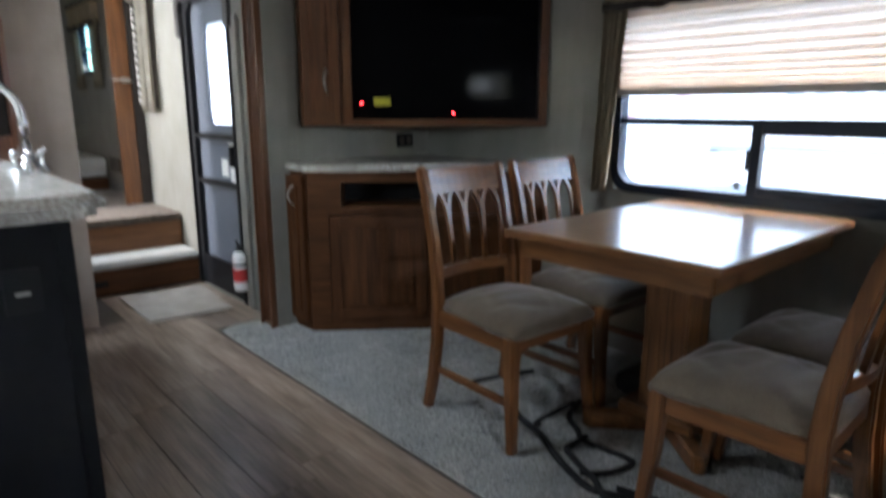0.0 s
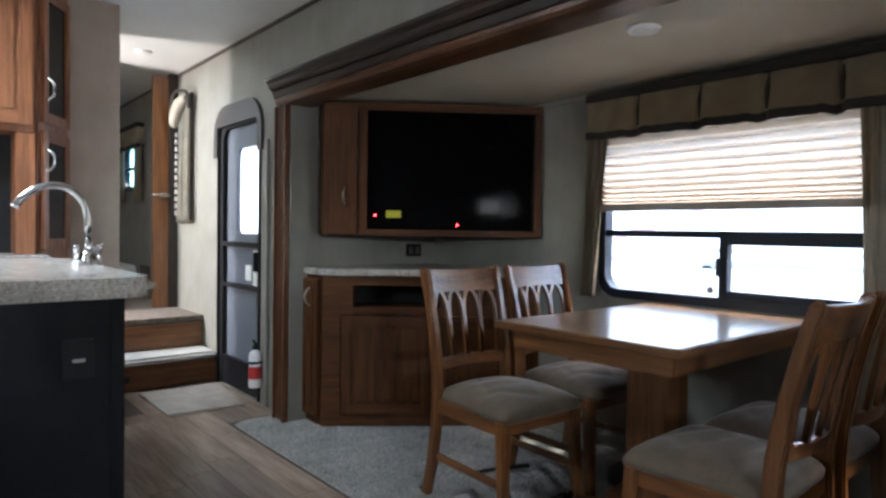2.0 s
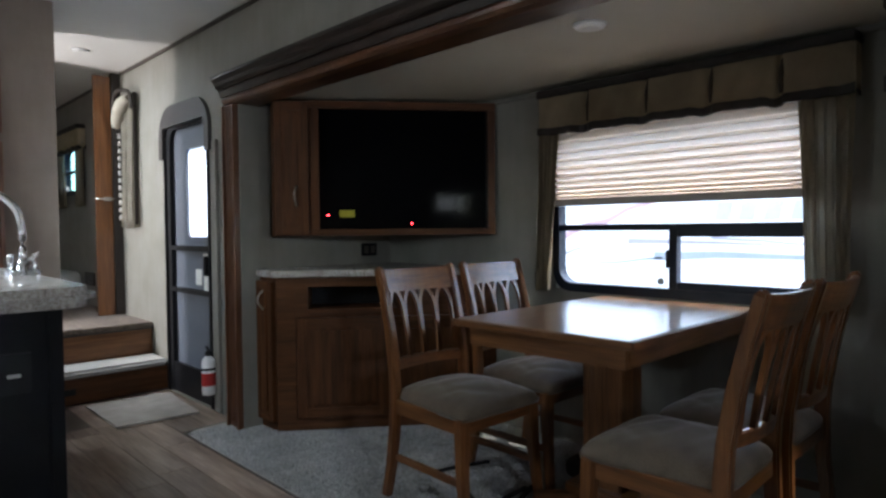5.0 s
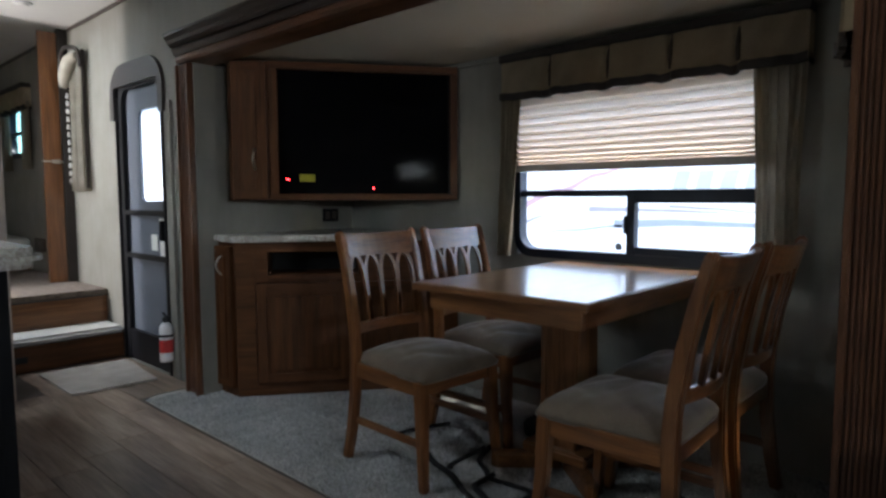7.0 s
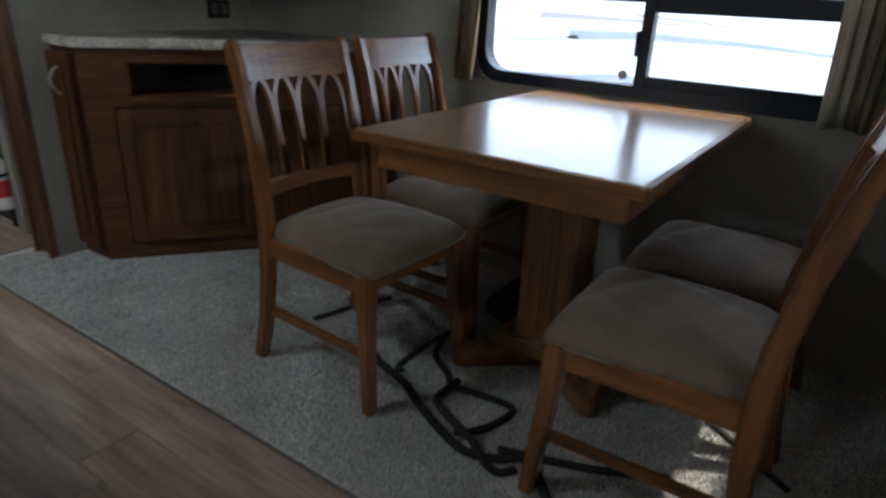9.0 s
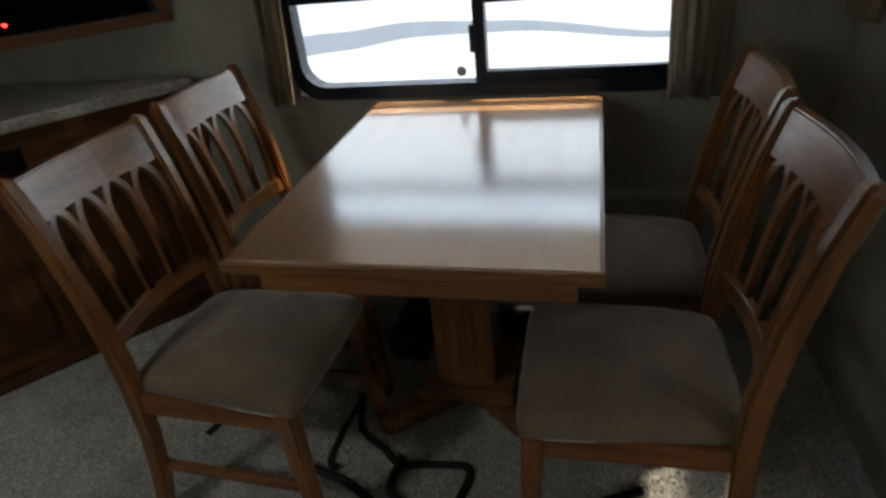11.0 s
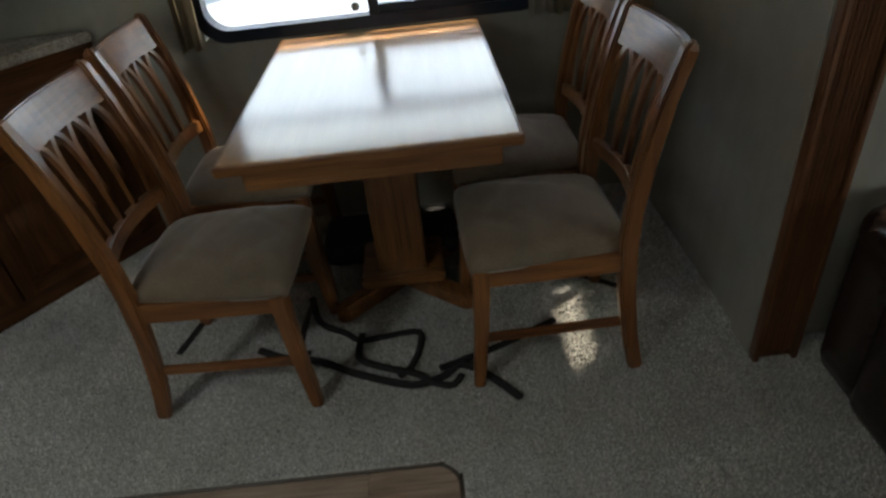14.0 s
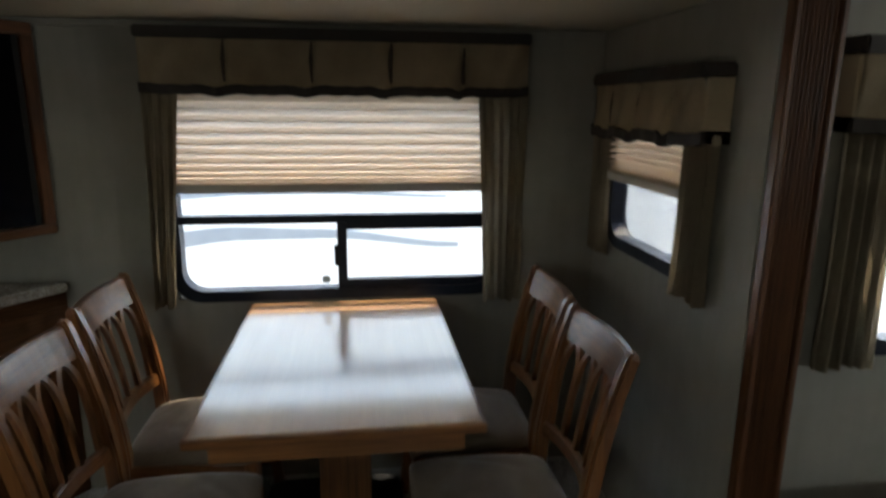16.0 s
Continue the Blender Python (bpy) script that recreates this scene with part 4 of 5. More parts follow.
part("upper_body", prism([(0, 0), (FACE, 0), CORNER[1], CORNER[0]], 0.767, 0.822), cab_z, base)
part("slot_side", prism([(0, 0), (0.165, 0), (0.165, 0.25), CORNER[0]], 0.6505, 0.7665), cab_z, base)
part("slot_side", prism([(0.635, 0), (FACE, 0), (0.635, 0.7)], 0.6505, 0.7665), cab_z, base)
part("face_frame", boxes(((0.0, -0.012, 0.77), (FACE, 0.0, 0.822)), ((0.0, -0.012, 0.04), (0.1, 0.0, 0.77)), ((0.1, -0.012, 0.61), (0.165, 0.0, 0.77)), ((0.635, -0.012, 0.61), (FACE, 0.0, 0.77)), bev=0.002), cab_x, base)
# Black colour on the back deepens the shade inside the slot.
part("slot_shade_back", box((0.166, 0.22, 0.651), (0.634, 0.235, 0.766)), cable_m, base, "back of the recessed media slot, blackened as its shade")
part("slot_rail", box((0.165, -0.014, 0.615), (0.635, -0.0005, 0.65), 0.003), cab_x, base)
panel_door(base, 0.105, 0.585, 0.075, 0.605, 0.0)
panel_door(base, 0.592, 1.075, 0.075, 0.605, 0.0)
part("toe_board", box((0.0, -0.009, 0.002), (FACE, -0.0005, 0.07), 0.002), cab_x, base)
end = Vector((*CORNER[0], 0))
side = math.degrees(math.atan2(-end.y, -end.x))
side_door = thing("d", "", "")
side_door.name = "end_panel"
side_door.parent = base
side_door.matrix_basis = pose(end.x, end.y, 0, 0, 0, side)
panel_door(side_door, 0.012, end.length - 0.012, 0.05, 0.80, 0.0, 0.1, 0.70)
top_poly = [(-0.02, -0.035), (FACE, -0.035), CORNER[1], (CORNER[0][0] - 0.024, CORNER[0][1] - 0.006), (-0.034, 0.0)]
worktop = tagged(part("corner_worktop", prism(top_poly, 0.8225, 0.858, 0.006), stone_m), "speckled grey-brown laminate worktop on the corner cabinet", "worktop")
worktop.matrix_basis = pose(B.x, B.y, 0, 0, 0, ANG)

Z0, Z1 = 1.04, 1.752
upper = thing("corner_media_cabinet", "brown wood corner cabinet with a deep dark television niche", "cabinet", (B.x, B.y, 0), ANG)
t = 0.02
part("side_box", prism([(0.0, 0.0), (0.19, 0.0), (0.19, 0.3), to_own((2.985, S1 - 0.003))], Z0, Z1), cab_z, upper)
panel_door(upper, 0.006, 0.178, Z0 + 0.01, Z1 - 0.02, 0.0, 0.115, 1.25)
depth = 0.33
part("niche_floor", box((0.191, 0.001, Z0), (FACE - 0.003, depth, Z0 + t)), cab_x, upper)
part("niche_roof", box((0.191, 0.001, Z1 - t), (FACE - 0.003, depth, Z1)), cab_x, upper)
part("niche_side", box((0.191, 0.001, Z0 + t), (0.191 + t, depth, Z1 - t)), black_m, upper)
part("niche_back", box((0.191 + t, depth - 0.015, Z0 + t), (FACE - 0.3, depth, Z1 - t)), black_m, upper)
part("niche_cheek", prism([(FACE - 0.03, 0.001), (FACE - 0.02, 0.001), (FACE - 0.3, depth), (FACE - 0.32, depth)], Z0 + t, Z1 - t), black_m, upper)
fw = 0.042
for nme, lo, hi, m in (("frame_rail", (0.191, -0.022, Z1 - fw), (FACE - 0.004, 0.0, Z1), cab_x), ("frame_rail", (0.191, -0.022, Z0), (FACE - 0.004, 0.0, Z0 + fw - 0.008), cab_x),
                       ("frame_stile", (0.191, -0.0215, Z0 + fw - 0.008), (0.191 + fw, 0.0, Z1 - fw), cab_z), ("frame_stile", (FACE - 0.004 - fw, -0.0215, Z0 + fw - 0.008), (FACE - 0.004, 0.0, Z1 - fw), cab_z)):
    part(nme, box(lo, hi, 0.004), m, upper)
tv = thing("television", "black flat television set back in the dark niche", "television", (B.x, B.y, 0), ANG)
part("casing", box((0.2125, 0.028, Z0 + 0.03), (1.145, 0.06, Z1 - 0.022), 0.006), black_m, tv)
part("screen", box((0.216, 0.025, Z0 + 0.034), (1.14, 0.0285, Z1 - 0.03), 0.001), screen_m, tv)
part("stand", box((0.55, 0.03, Z0 + t + 0.001), (0.85, 0.2, Z0 + 0.031), 0.004), black_m, tv)
part("standby_light", box((0.718, 0.021, Z0 + 0.058), (0.728, 0.0245, Z0 + 0.068), 0.002), led_m, tv, "red standby light")
part("status_light", box((0.268, 0.0225, Z0 + 0.106), (0.282, 0.0247, Z0 + 0.114), 0.001), led_m, tv, "small red status light")
part("energy_sticker", box((0.335, 0.0225, Z0 + 0.098), (0.415, 0.0247, Z0 + 0.137)), yellow_m, tv, "yellow sticker")
out = thing("wall_socket", "black socket plate on the wall above the worktop", "socket", (3.66, S1 - 0.001, 0.945))
part("plate", box((-0.06, -0.009, -0.04), (0.06, 0.0, 0.04), 0.003), black_m, out)
for s in (-1, 1):
    part("outlet", box((s * 0.026 - 0.017, -0.012, -0.024), (s * 0.026 + 0.017, -0.0085, 0.024), 0.003), dark_trim_m, out)


# ---- entry door ----
def arch(y0, y1, z0, z1, r, n=10):
    return [(y1, z0), (y1, z1 - r)] + [(y1 - r + r * math.cos(a), z1 - r + r * math.sin(a)) for a in (math.pi / 2 * k / n for k in range(1, n + 1))] + \
        [(y0 + r - r * math.sin(a), z1 - r + r * math.cos(a)) for a in (math.pi / 2 * k / n for k in range(0, n))] + [(y0, z1 - r), (y0, z0)]


def arch_frame(o, i, x0, x1):
    """A band between two arches with as many points, open at the floor."""
    bm = bmesh.new()
    loops = [[bm.verts.new((x, *p)) for p in loop] for loop, x in ((o, x0), (o, x1), (i, x1), (i, x0))]
    n = len(o)
    for a in range(4):
        p, q = loops[a], loops[(a + 1) % 4]
        for k in range(n - 1):
            bm.faces.new((p[k], p[k + 1], q[k + 1], q[k]))
    for k in (0, n - 1):
        bm.faces.new([l[k] for l in loops])
    bmesh.ops.recalc_face_normals(bm, faces=bm.faces)
    return bm


arch_m = plain("taupe_arch_cap", (0.042, 0.034, 0.032), 0.5, 0, 0.12)
door = thing("door_1", "arched grey entry door with a black screen frame and a frosted pane", "door", kind="structure")
D0, D1 = DOOR[0], DOOR[1]
part("door_trim", arch_frame(arch(D0 - 0.055, D1 + 0.055, 1.55, 1.885, 0.2), arch(D0 + 0.006, D1 - 0.006, 1.55, 1.752, 0.03), WALL_X - 0.022, WALL_X + 0.03), arch_m, door, "dark taupe arched cap")
part("door_jamb", arch_frame(arch(D0 - 0.016, D1 + 0.016, 0.0, 1.82, 0.14), arch(D0 + 0.004, D1 - 0.004, 0.0, 1.803, 0.13), WALL_X - 0.01, WALL_X + 0.03), black_m, door)
part("screen_frame", arch_frame(arch(D0 + 0.002, D1 - 0.002, 0.004, 1.806, 0.13), arch(D0 + 0.04, D1 - 0.058, 0.004, 1.735, 0.09), WALL_X + 0.004, WALL_X + 0.028), black_m, door)
part("kick_plate", box((WALL_X + 0.006, D0 + 0.04, 0.004), (WALL_X + 0.026, D1 - 0.045, 0.2), 0.002), black_m, door)
for z in (0.67, 0.945):
    part("cross_bar", box((WALL_X + 0.004, D0 + 0.04, z), (WALL_X + 0.028, D1 - 0.045, z + 0.032), 0.003), black_m, door)
WY0, WY1, WZ0, WZ1 = 5.535, 5.86, 1.03, 1.60
part("door_leaf", boxes(((WALL_X + 0.034, D0, 0.004), (WALL_X + 0.058, D1, WZ0)), ((WALL_X + 0.034, D0, WZ1), (WALL_X + 0.058, D1, 1.826)), ((WALL_X + 0.034, D0, WZ0), (WALL_X + 0.058, WY0, WZ1)), ((WALL_X + 0.034, WY1, WZ0), (WALL_X + 0.058, D1, WZ1))), door_grey_m, door)
X = lambda a, z, d: (WALL_X + 0.03 + d, a, z)
part("pane_frame", ring_frame(rounded_rect(WY0 - 0.022, WY1 + 0.022, WZ0 - 0.022, WZ1 + 0.022, 0.05), rounded_rect(WY0 + 0.004, WY1 - 0.004, WZ0 + 0.004, WZ1 - 0.004, 0.04), -0.004, 0.03, X), door_grey_m, door)
part("pane", box((WALL_X + 0.04, WY0 + 0.001, WZ0 + 0.001), (WALL_X + 0.043, WY1 - 0.001, WZ1 - 0.001)), frosted_m, door, "bright frosted pane")
part("door_handle", box((WALL_X + 0.0, D0 + 0.008, 0.80), (WALL_X - 0.03, D0 + 0.036, 0.92), 0.006), black_m, door)
part("latch_plate", box((WALL_X + 0.028, 5.50, 0.70), (WALL_X + 0.033, 5.63, 0.93), 0.002), paper_m, door, "white notice behind the screen")
part("notice", box((WALL_X + 0.028, 5.66, 0.73), (WALL_X + 0.033, 5.75, 0.83), 0.002), paper_m, door, "small white notice")
structure("trim_door_side", box((WALL_X - 0.02, 5.33, 0.001), (WALL_X - 0.001, 5.385, 1.6), 0.004), wall_m, "narrow upright strip beside the entry door", "trim")

tagged(part("door_mat", prism([(2.30, 5.47), (2.74, 5.43), (2.79, 6.02), (2.30, 6.06)], 0.0005, 0.012, 0.003), beige_mat_m), "pale beige rectangular door mat on the vinyl", "mat")
ext = thing("fire_extinguisher", "small white fire extinguisher with red label and black head", "fire extinguisher", (2.785, 5.40, 0.115))
part("cylinder", tube([(0, 0, 0), (0, 0, 0.012), (0, 0, 0.18), (0, 0, 0.205), (0, 0, 0.222)], [0.034, 0.038, 0.038, 0.03, 0.014], 20, 1, 3), white_m, ext)
part("label_band", tube([(0, 0, 0.05), (0, 0, 0.125)], 0.0388, 20, 1, 1, False), red_m, ext, "red label band")
part("head", box((-0.014, -0.014, 0.222), (0.014, 0.014, 0.252), 0.004), black_m, ext)
part("lever", bar([(0, -0.02, 0.25), (0, 0.03, 0.275)], 0.014, 0.008, 0.002), black_m, ext)
part("nozzle", tube([(0, -0.012, 0.238), (0, -0.035, 0.235)], 0.007, 8), black_m, ext)
part("bracket", box((0.036, -0.02, 0.03), (0.054, 0.02, 0.19), 0.002), black_m, ext)
part("strap", tube([(0, 0, 0.14), (0, 0, 0.155)], 0.0394, 20, 1, 1, False), black_m, ext)

# ---- steps to the raised hall ----
st = thing("steps", "two carpeted steps with wooden risers to the raised hall", "steps", kind="structure")
part("riser", box((HALL_X + 0.002, 6.17, 0.001), (WALL_X - 0.002, 6.19, STEP_Z - 0.05), 0.002), cab_x, st, "dark brown lower riser")
part("tread", box((HALL_X + 0.002, 6.145, STEP_Z - 0.045), (WALL_X - 0.002, 6.44, STEP_Z), 0.018, 3), mat_m, st, "pale carpeted rounded tread")
part("riser", box((HALL_X + 0.002, 6.442, 0.001), (WALL_X - 0.002, 6.46, 0.395), 0.002), riser_m, st)
part("landing", box((HALL_X + 0.002, 6.42, 0.397), (WALL_X - 0.002, END_Y - 0.002, 0.43), 0.006), step_carpet_m, st, "brown carpeted landing")
part("nosing", box((HALL_X + 0.002, 6.408, 0.384), (WALL_X - 0.002, 6.441, 0.3965), 0.004), dark_trim_m, st, "dark landing nosing")
part("step_light", box((2.2, 6.163, 0.06), (2.28, 6.1695, 0.1), 0.002), black_m, st)

# sliding wood door at the top of the steps, pushed open
sd = thing("door_2", "brown wood sliding door pushed open at the hall", "door", kind="structure")
part("leaf", box((2.655, 7.02, 0.432), (2.775, 7.05, CEIL_Z - 0.03), 0.004), oak_z, sd)
part("jamb", box((2.776, 7.0, 0.432), (WALL_X - 0.001, 7.06, CEIL_Z - 0.002), 0.003), valance_trim_m, sd)
part("bolt", tube([(2.64, 7.005, 1.32), (2.79, 7.005, 1.32)], 0.005, 8), nickel_m, sd, "nickel sliding bolt")
part("bolt_plate", box((2.71, 7.008, 1.306), (2.765, 7.02, 1.334), 0.003), nickel_m, sd)

tc = thing("tied_curtain", "narrow olive curtain with a swag on the hall wall", "curtain", (2.80, 0, 0), 90)
part("cloth", wave_cloth(6.60, 6.84, 1.10, 2.04, 3.2, 0.034, 11, 0.2, 48, 14), pale_cloth_m, tc)
part("side_band", box((6.575, -0.012, 1.12), (6.592, 0.012, 2.07), 0.004), valance_trim_m, tc, "dark side band")
part("top_band", tube([(6.915, 0.03, 1.90), (6.905, 0.04, 2.03), (6.82, 0.045, 2.095), (6.70, 0.04, 2.095), (6.60, 0.025, 2.06), (6.583, 0.016, 1.95)], 0.014, 8), valance_trim_m, tc, "dark top band")
part("swag", tube([(6.62, 0.02, 2.03), (6.72, 0.035, 2.0), (6.82, 0.035, 1.92), (6.90, 0.025, 1.86)], [0.025, 0.05, 0.05, 0.03], 12), pale_cloth_m, tc, "gathered pale swag")
for k in range(12):
    part("bead", tube([(6.86 + 0.003 * (k % 2), 0.02, 1.80 - k * 0.055), (6.86, 0.02, 1.765 - k * 0.055)], [0.009, 0.012], 8), mat_m, tc)
make_curtain("pale curtain leg beside the bedroom window", 7.90, 8.10, 1.30, 1.84, (WALL_X - 0.035, 0, 0), 90, 3, 12, 0.05)
make_curtain("pale curtain leg beside the bedroom window", 8.50, 8.68, 1.30, 1.84, (WALL_X - 0.035, 0, 0), 90, 3, 13, 0.05)
make_valance("small valance over the bedroom window", 0.75, 1.82, 1.98, (WALL_X, 8.32, 0), 90, [-0.2, 0.0, 0.2], 0.06)

# ---- kitchen island ----
isl = thing("kitchen_island", "black kitchen island with a rounded speckled worktop", "kitchen island", (0, 0, 0))
IX0, IX1, IY0, IY1 = 0.45, 1.665, 3.79, 4.98
part("body", box((IX0, IY0, 0.0), (IX1, IY1, 0.868), 0.004), island_m, isl)
part("corner_post", box((IX1 - 0.03, IY0 - 0.008, 0.0), (IX1 + 0.008, IY0 + 0.03, 0.868), 0.004), island_m, isl)
wt_poly = rounded_rect(IX0 - 0.05, 1.755, 3.69, 5.05, 0.1, 8)
tagged(part("island_worktop", prism(wt_poly, 0.8685, 0.925, 0.022, 4), stone_m), "pale speckled stone-look worktop with rounded corners", "worktop")
sock = part("socket_plate", box((1.515, IY0 - 0.009, 0.645), (1.597, IY0 - 0.0005, 0.757), 0.004), black_m, isl, "black socket plate")
part("switch", box((1.54, IY0 - 0.014, 0.69), (1.572, IY0 - 0.0085, 0.7), 0.002), nickel_m, sock)
fc = thing("kitchen_tap", "chrome high-arc kitchen tap on the island", "tap", (1.69, 4.36, 0.925))
part("base", tube([(0, 0, 0), (0, 0, 0.012), (0, 0, 0.05)], [0.03, 0.026, 0.02], 16, 1, 2), chrome_m, fc)
part("spout", tube([(0, 0, 0.045), (0, 0, 0.15), (-0.015, -0.005, 0.225), (-0.07, -0.02, 0.275), (-0.14, -0.04, 0.275), (-0.2, -0.055, 0.235), (-0.225, -0.06, 0.2)], [0.013, 0.012, 0.012, 0.012, 0.012, 0.013, 0.014], 12), chrome_m, fc)
part("deck_plate", prism(rounded_rect(-0.06, 0.055, -0.026, 0.026, 0.024, 5), 0.0, 0.02, 0.006), chrome_m, fc, "chrome deck plate")
for hx0 in (-0.036, 0.034):
    part("knob", tube([(hx0, -0.002, 0.018), (hx0, -0.002, 0.045), (hx0, -0.002, 0.066), (hx0, -0.002, 0.074)], [0.011, 0.009, 0.012, 0.008], 14, 1, 2), chrome_m, fc)
part("lever", tube([(0.012, 0, 0.05), (0.032, -0.006, 0.066), (0.048, -0.01, 0.078)], [0.008, 0.007, 0.006], 8), chrome_m, fc)

# ---- kitchen cabinets against the pantry wall ----
kc = thing("kitchen_cabinet", "brown wood kitchen wall unit with an open niche below", "cabinet", (0, 0, 0))
part("body", box((0.55, 5.32, 1.5), (1.66, HALL_Y - 0.002, CEIL_Z - 0.002)), kit_z, kc)
panel_door(kc, 1.26, 1.645, 1.53, CEIL_Z - 0.05, 5.32, 1.3, 1.66, up=kit_z, across=kit_x)
panel_door(kc, 0.86, 1.245, 1.53, CEIL_Z - 0.05, 5.32, 1.2, 1.66, up=kit_z, across=kit_x)
part("niche_back", box((0.55, 5.5, 0.93), (1.58, HALL_Y - 0.003, 1.499)), black_m, kc)
part("niche_side", box((1.58, 5.32, 0.93), (1.66, HALL_Y - 0.003, 1.499), 0.003), kit_z, kc)
part("base_unit", box((0.55, 5.2, 0.0), (1.66, HALL_Y - 0.002, 0.88)), kit_z, kc)
part("counter", box((0.53, 5.17, 0.88), (1.70, HALL_Y - 0.002, 0.929), 0.006), stone_m, kc)
gp = Vector((1.665, 5.33, 0))
gq = Vector((1.835, HALL_Y - 0.03, 0))
ga = math.degrees(math.atan2(gq.y - gp.y, gq.x - gp.x))
gl = (gq - gp).length
gu = thing("display_cabinet", "narrow brown cabinet with dark glass doors set at an angle", "cabinet", tuple(gp), ga)
inv = Matrix.Rotation(-radians(ga), 4, 'Z')
bk = [inv @ (Vector(p) - gp) for p in ((1.835, HALL_Y - 0.003, 0), (1.665, HALL_Y - 0.003, 0))]
part("body", prism([(0, 0), (gl, 0), (bk[0].x, bk[0].y), (bk[1].x, bk[1].y)], 0.001, CEIL_Z - 0.002), kit_z, gu)
for z0, z1 in ((0.95, 1.52), (1.56, 2.2)):
    dd = part("door", boxes(((0.03, -0.02, z0), (0.075, -0.001, z1)), ((gl - 0.06, -0.02, z0), (gl - 0.015, -0.001, z1)), ((0.075, -0.0195, z0), (gl - 0.06, -0.001, z0 + 0.05)), ((0.075, -0.0195, z1 - 0.05), (gl - 0.06, -0.001, z1)), bev=0.002), kit_z, gu)
    part("glass", box((0.0755, -0.012, z0 + 0.0505), (gl - 0.0605, -0.004, z1 - 0.0505)), dark_glass_m, dd, "dark glass")
    hz = z0 + 0.16 if z0 > 1.5 else z1 - 0.14
    part("handle", tube([(0.05, -0.02, hz - 0.055), (0.05, -0.05, hz - 0.03), (0.05, -0.055, hz), (0.05, -0.05, hz + 0.03), (0.05, -0.02, hz + 0.055)], 0.008, 8), chrome_m, dd, "bright curved handle")


# ---- sofa by the side window ----
def soft_box(lo, hi, r, puff=0.0, n=8):
    """An upholstered block: rounded edges and slightly swollen faces."""
    bm = bmesh.new()
    bmesh.ops.create_cube(bm, size=2)
    bmesh.ops.subdivide_edges(bm, edges=bm.edges[:], cuts=n, use_grid_fill=True)
    c = [(a + b) / 2 for a, b in zip(lo, hi)]
    h = [(b - a) / 2 for a, b in zip(lo, hi)]
    for v in bm.verts:
        p = [v.co[k] * h[k] for k in range(3)]
        q = [max(-(h[k] - r), min(h[k] - r, p[k])) for k in range(3)]
        d = Vector([p[k] - q[k] for k in range(3)])
        if d.length > 1e-6:
            d = d.normalized() * r
        swell = 1 + puff * (1 - v.co.x ** 2) * (1 - v.co.y ** 2) + puff * (1 - v.co.z ** 2) * max(1 - v.co.x ** 2, 1 - v.co.y ** 2) * 0.5
        v.co = Vector([c[k] + (q[k] + d[k]) * swell for k in range(3)])
    for f in bm.faces:
        f.smooth = True
    return bm


sofa = thing("leather_sofa", "dark brown leather sofa with a rolled back by the window", "sofa", (2.4, 1.118, 0))
part("base", soft_box((-0.26, -0.83, 0.03), (0.25, 0.82, 0.28), 0.03), leather_m, sofa)
for a, b in ((0.65, 0.838), (-0.85, -0.662)):
    part("arm", soft_box((-0.29, a, 0.02), (0.17, b, 0.44), 0.05, 0.02), leather_m, sofa)
    part("arm_pad", soft_box((-0.305, a - 0.012, 0.36), (0.16, b + 0.006, 0.465), 0.05, 0.03), leather_m, sofa)
for a, b in ((-0.66, -0.004), (0.0, 0.648)):
    part("seat_cushion", soft_box((-0.3, a + 0.003, 0.26), (0.08, b, 0.42), 0.055, 0.05), leather_m, sofa)
    part("back_cushion", soft_box((0.0, a + 0.003, 0.36), (0.17, b, 0.475), 0.05, 0.05), leather_m, sofa)
part("backrest", soft_box((0.13, -0.85, 0.05), (0.3, 0.838, 0.5), 0.04, 0.01), leather_m, sofa)
for a, b in ((-0.85, -0.006), (0.0, 0.842)):
    part("head_roll", soft_box((0.1, a, 0.415), (0.315, b, 0.56), 0.068, 0.03, 10), leather_m, sofa)


bed = thing("bed", "low bed with a white cover in the raised bedroom", "bed", (2.12, 8.68, 0.43))
part("base", box((-0.9, -0.58, 0.001), (0.7, 0.68, 0.1), 0.01), cab_x, bed)
part("mattress", soft_box((-0.9, -0.59, 0.1), (0.705, 0.69, 0.27), 0.05, 0.01), white_m, bed)
part("cover", soft_box((-0.905, -0.6, 0.14), (0.71, 0.6, 0.295), 0.06, 0.015), paper_m, bed, "white bed cover")
vent = thing("wall_vent", "brown grille low on the bedroom wall", "vent", (WALL_X - 0.001, 7.89, 0.66))
part("frame", box((-0.012, -0.14, -0.055), (0.0, 0.14, 0.055), 0.004), fold_shade_vent_m, vent)
for k in range(5):
    part("slat", box((-0.017, -0.125, -0.042 + 0.018 * k), (-0.0115, 0.125, -0.031 + 0.018 * k), 0.002), dark_trim_m, vent)
# Added block for an unidentified dark mass; it also covers a sun spot.
tagged(part("bag", soft_box((3.42, 2.86, 0.001), (3.68, 3.36, 0.1), 0.045, 0.03), cable_m), "low rounded black block added on the carpet behind the table pedestal", "bag")

# ---- power cords left lying under the table ----
def cord(label, pts, r=0.0105):
    ob = part("power_cord", tube([(x, y, r * 0.7 + z) for x, y, z in pts], r, 8, 0.75, 5), cable_m)
    return tagged(ob, label, "cord", group="cords under the table")


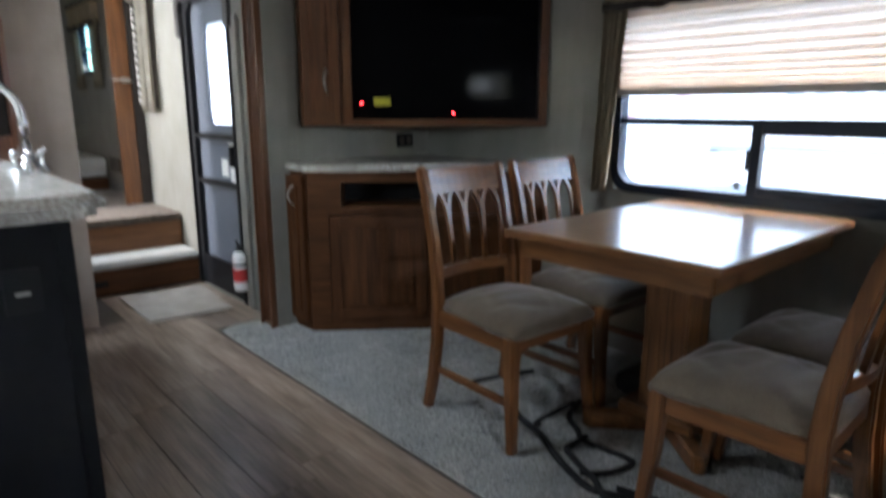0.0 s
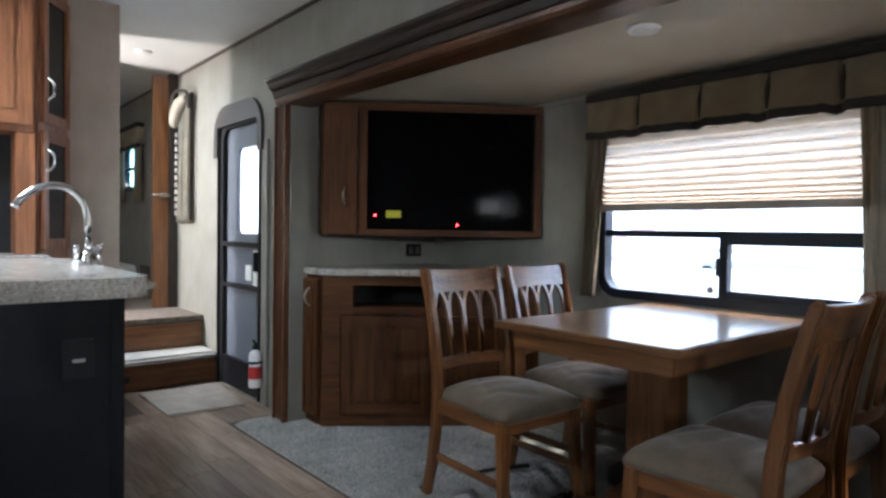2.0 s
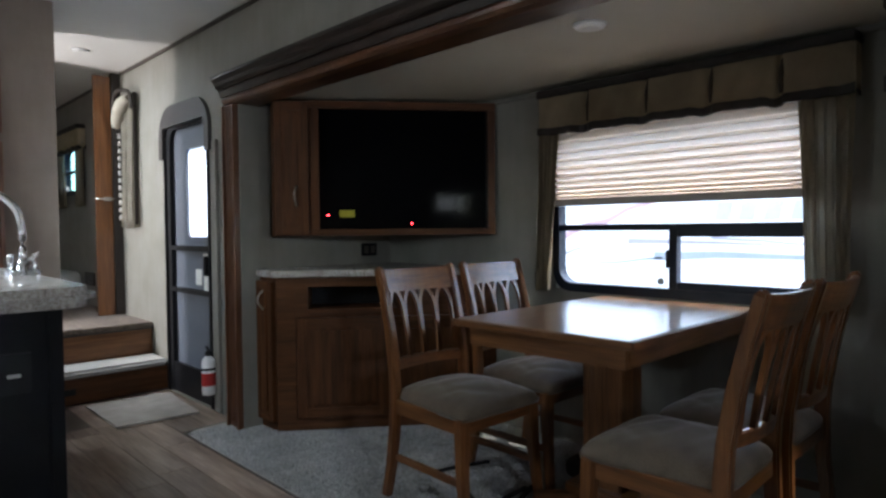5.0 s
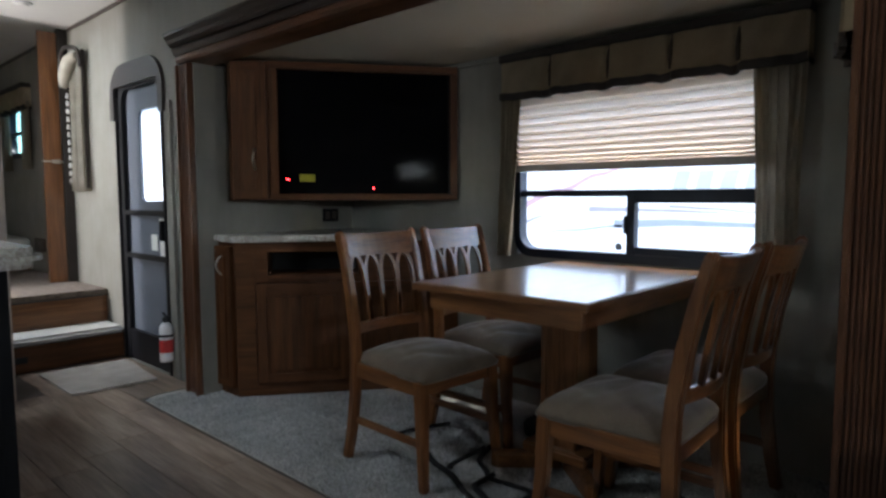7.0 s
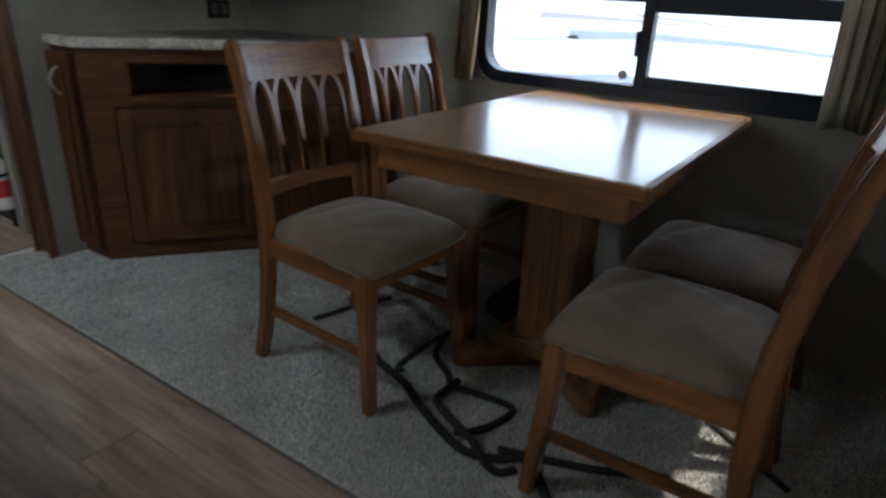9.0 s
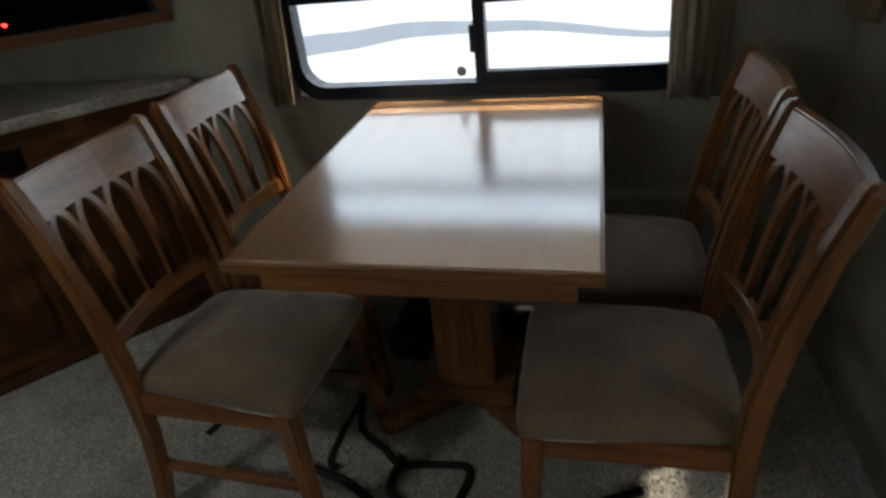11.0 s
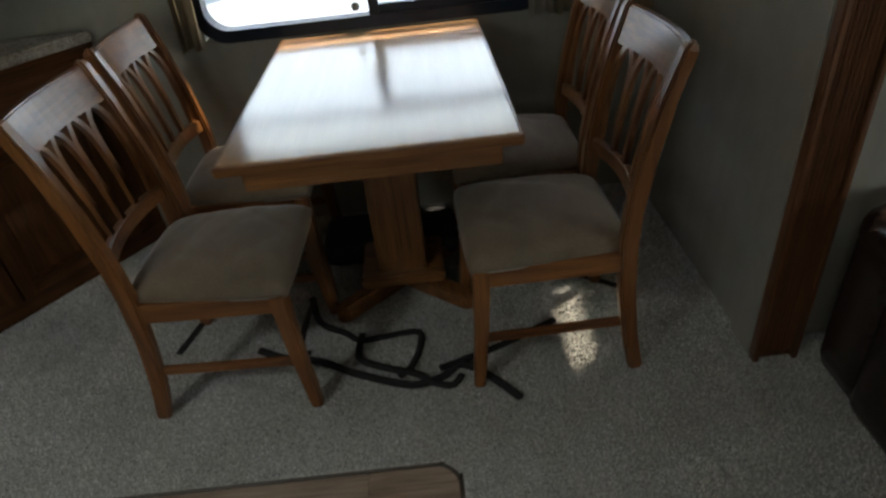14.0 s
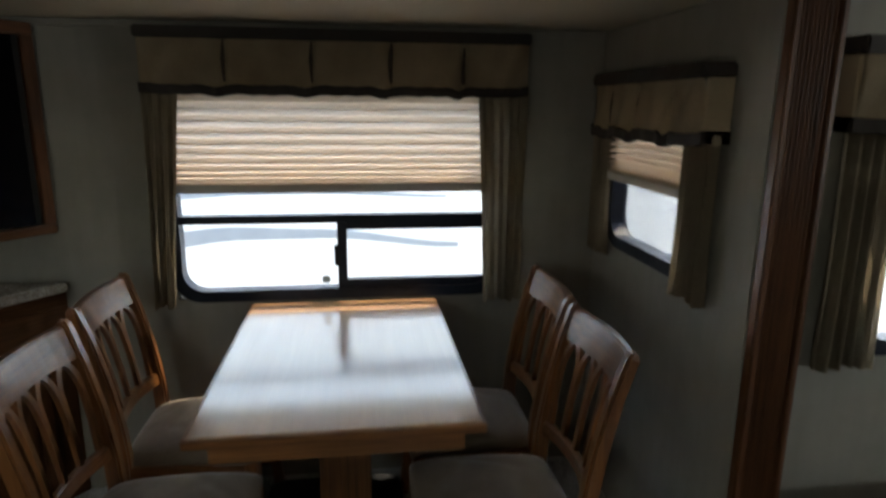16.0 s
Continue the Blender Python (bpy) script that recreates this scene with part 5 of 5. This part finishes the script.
cord("thick black cord lying in a loose line on the carpet", [(3.02, 3.53, 0), (2.975, 3.45, 0), (2.94, 3.33, 0), (2.872, 3.215, 0), (2.815, 3.09, 0), (2.80, 3.02, 0), (2.825, 2.95, 0), (2.86, 2.90, 0.004), (2.815, 2.83, 0), (2.71, 2.745, 0)], 0.013)
cord("thick black cord lying in an open loop on the carpet", [(3.26, 3.39, 0), (3.125, 3.345, 0), (3.06, 3.26, 0), (3.016, 3.205, 0), (3.024, 3.12, 0), (3.026, 3.02, 0), (2.945, 3.022, 0), (2.86, 3.05, 0.012), (2.825, 3.08, 0.018)], 0.0115)
cord("short black cord crossing the loop on the carpet", [(3.03, 3.2, 0.014), (2.96, 3.21, 0.004), (2.905, 3.19, 0.014), (2.855, 3.10, 0.018), (2.83, 3.03, 0.014), (2.80, 2.985, 0.004), (2.785, 2.93, 0), (2.82, 2.90, 0)], 0.0115)
cord("black cord curling round the loop on the carpet", [(3.2, 3.38, 0.016), (3.10, 3.40, 0), (3.0, 3.395, 0), (2.975, 3.365, 0.01)], 0.0105)
cord("black cord running out under the chair", [(2.84, 2.96, 0.016), (2.885, 2.87, 0.004), (2.918, 2.79, 0), (2.945, 2.727, 0), (3.015, 2.588, 0)], 0.0115)
cord("black cord behind the chair leg", [(3.35, 2.62, 0), (3.24, 2.47, 0), (3.15, 2.35, 0)], 0.0095)
cord("short black cord end by the corner cabinet", [(3.34, 3.70, 0), (3.2, 3.757, 0), (3.12, 3.78, 0), (3.05, 3.80, 0)], 0.011)

# ---- outside: gravel lot and the neighbouring trailer ----
structure("ground", box((-60, -60, -0.95), (80, 80, -0.9)), asphalt_m, "pale gravel lot", "ground")
tr = thing("neighbour_trailer", "white travel trailer with grey curved stripes parked alongside", "trailer", (6.4, 3.0, -0.9))
part("body", box((0, -5.5, 0.5), (2.4, 6.5, 3.4), 0.1, 4), gel_m, tr)


def stripe(name, pts, w, material):
    """A flat painted band along (y, z) points on the trailer's side."""
    bm = bmesh.new()
    prev = None
    n = 24
    for i in range(n + 1):
        u = i / n * (len(pts) - 1)
        k = min(int(u), len(pts) - 2)
        f = u - k
        f = f * f * (3 - 2 * f)
        y = pts[k][0] + (pts[k + 1][0] - pts[k][0]) * (u - k)
        z = pts[k][1] + (pts[k + 1][1] - pts[k][1]) * f
        h = w * (1 - 0.75 * i / n) / 2
        ring = [bm.verts.new((x, y, z + s * h)) for x, s in ((-0.004, -1), (-0.004, 1), (0.004, 1), (0.004, -1))]
        if prev:
            for q in range(4):
                bm.faces.new((prev[q], prev[(q + 1) % 4], ring[(q + 1) % 4], ring[q]))
        prev = ring
    bmesh.ops.recalc_face_normals(bm, faces=bm.faces)
    return part(name, bm, material, tr)


stripe("grey_stripe", [(2.5, 1.23), (1.6, 1.35), (0.95, 1.41), (0.3, 1.40), (-0.8, 1.29)], 0.17, swoosh_m)
stripe("red_stripe", [(2.7, 1.79), (2.0, 2.015), (1.6, 2.16), (1.1, 2.34)], 0.075, pink_m)
stripe("mauve_stripe", [(1.7, 1.845), (1.34, 1.845), (1.0, 1.84), (0.55, 1.83)], 0.05, mauve_m)
stripe("mauve_stripe", [(2.8, 1.64), (2.49, 1.69), (2.2, 1.77)], 0.07, mauve_m)
stripe("mauve_stripe", [(0.95, 1.875), (0.6, 1.86), (0.3, 1.835), (-0.3, 1.79)], 0.025, mauve_m)
stripe("grey_stripe", [(1.45, 1.715), (0.85, 1.74), (0.37, 1.735), (-0.7, 1.69)], 0.075, swoosh_m)
stripe("grey_stripe", [(1.37, 1.70), (1.9, 1.645), (2.4, 1.58)], 0.022, swoosh_m)
for k in range(5):
    y0 = 0.93 - 0.19 * k
    part("lettering_bar", prism([(y0, 2.02), (y0 - 0.12, 2.02), (y0 - 0.155, 2.17), (y0 - 0.035, 2.17)], -0.003, 0.003), letter_m, tr, "plain grey bar").matrix_basis = Matrix(((0, 0, 1, 0), (1, 0, 0, 0), (0, 1, 0, 0), (0, 0, 0, 1)))
for y in (-3.2, 3.9):
    part("wheel", tube([(-0.02, y, 0.35), (0.22, y, 0.35)], 0.35, 28, 1, 1), cable_m, tr)

# ---- vinyl planks of the kitchen floor ----
fl = thing("floor", "brown wood-look vinyl plank floor", "floor", kind="structure")
part("underlay", prism([(LEFT_X, VY + 0.001), (VX - R, VY + 0.001), (VX - 0.001, VY + R), (VX - 0.001, 5.06), (2.62, 5.162), (WALL_X, 5.162), (WALL_X, 6.168), (HALL_X, 6.168), (HALL_X, HALL_Y), (LEFT_X, HALL_Y)], -0.021, -0.006), dark_trim_m, fl)
PW, PL = 0.152, 0.915
plank_mesh = {}


def plank(x0, x1, y0, y1):
    key = (round(x1 - x0, 3), round(y1 - y0, 3))
    if key not in plank_mesh:
        me = bpy.data.meshes.new("plank")
        bm = box((0, 0, -0.006), (key[0], key[1], 0.0), 0.0012, 1)
        bm.to_mesh(me)
        bm.free()
        me.materials.append(vinyl_m)
        plank_mesh[key] = me
    ob = new("plank", plank_mesh[key])
    ob.parent = fl
    ob.location = (x0, y0, -0.003)


rng = random.Random(5)
x = VX - 0.004
row = 0
while x > LEFT_X:
    x0 = max(x - PW, LEFT_X)
    y = VY + 0.005
    stop = HALL_Y - 0.004 if x0 < HALL_X else 6.165
    first = PL * (0.25 + 0.37 * (row * 1.7 % 2))
    while y < stop - 0.01:
        y1 = min(y + first, stop)
        if row == 0 and y < VY + 0.01:
            outline = [(x0 + 0.001, VY + 0.006)] + [(min(a, x - 0.001), b + 0.006) for a, b in arc if a > x0 + 0.003] + [(x - 0.001, y1 - 0.001), (x0 + 0.001, y1 - 0.001)]
            part("plank", prism(outline, -0.009, -0.003), vinyl_m, fl)
        else:
            plank(x0 + 0.001, x - 0.001, y + 0.001, y1 - 0.001)
        y, first = y1, PL
    x = x0
    row += 1
for k, x0 in enumerate((VX, VX + PW)):
    plank(x0 + 0.001, min(x0 + PW, WALL_X) - 0.001, 5.168, 6.165)
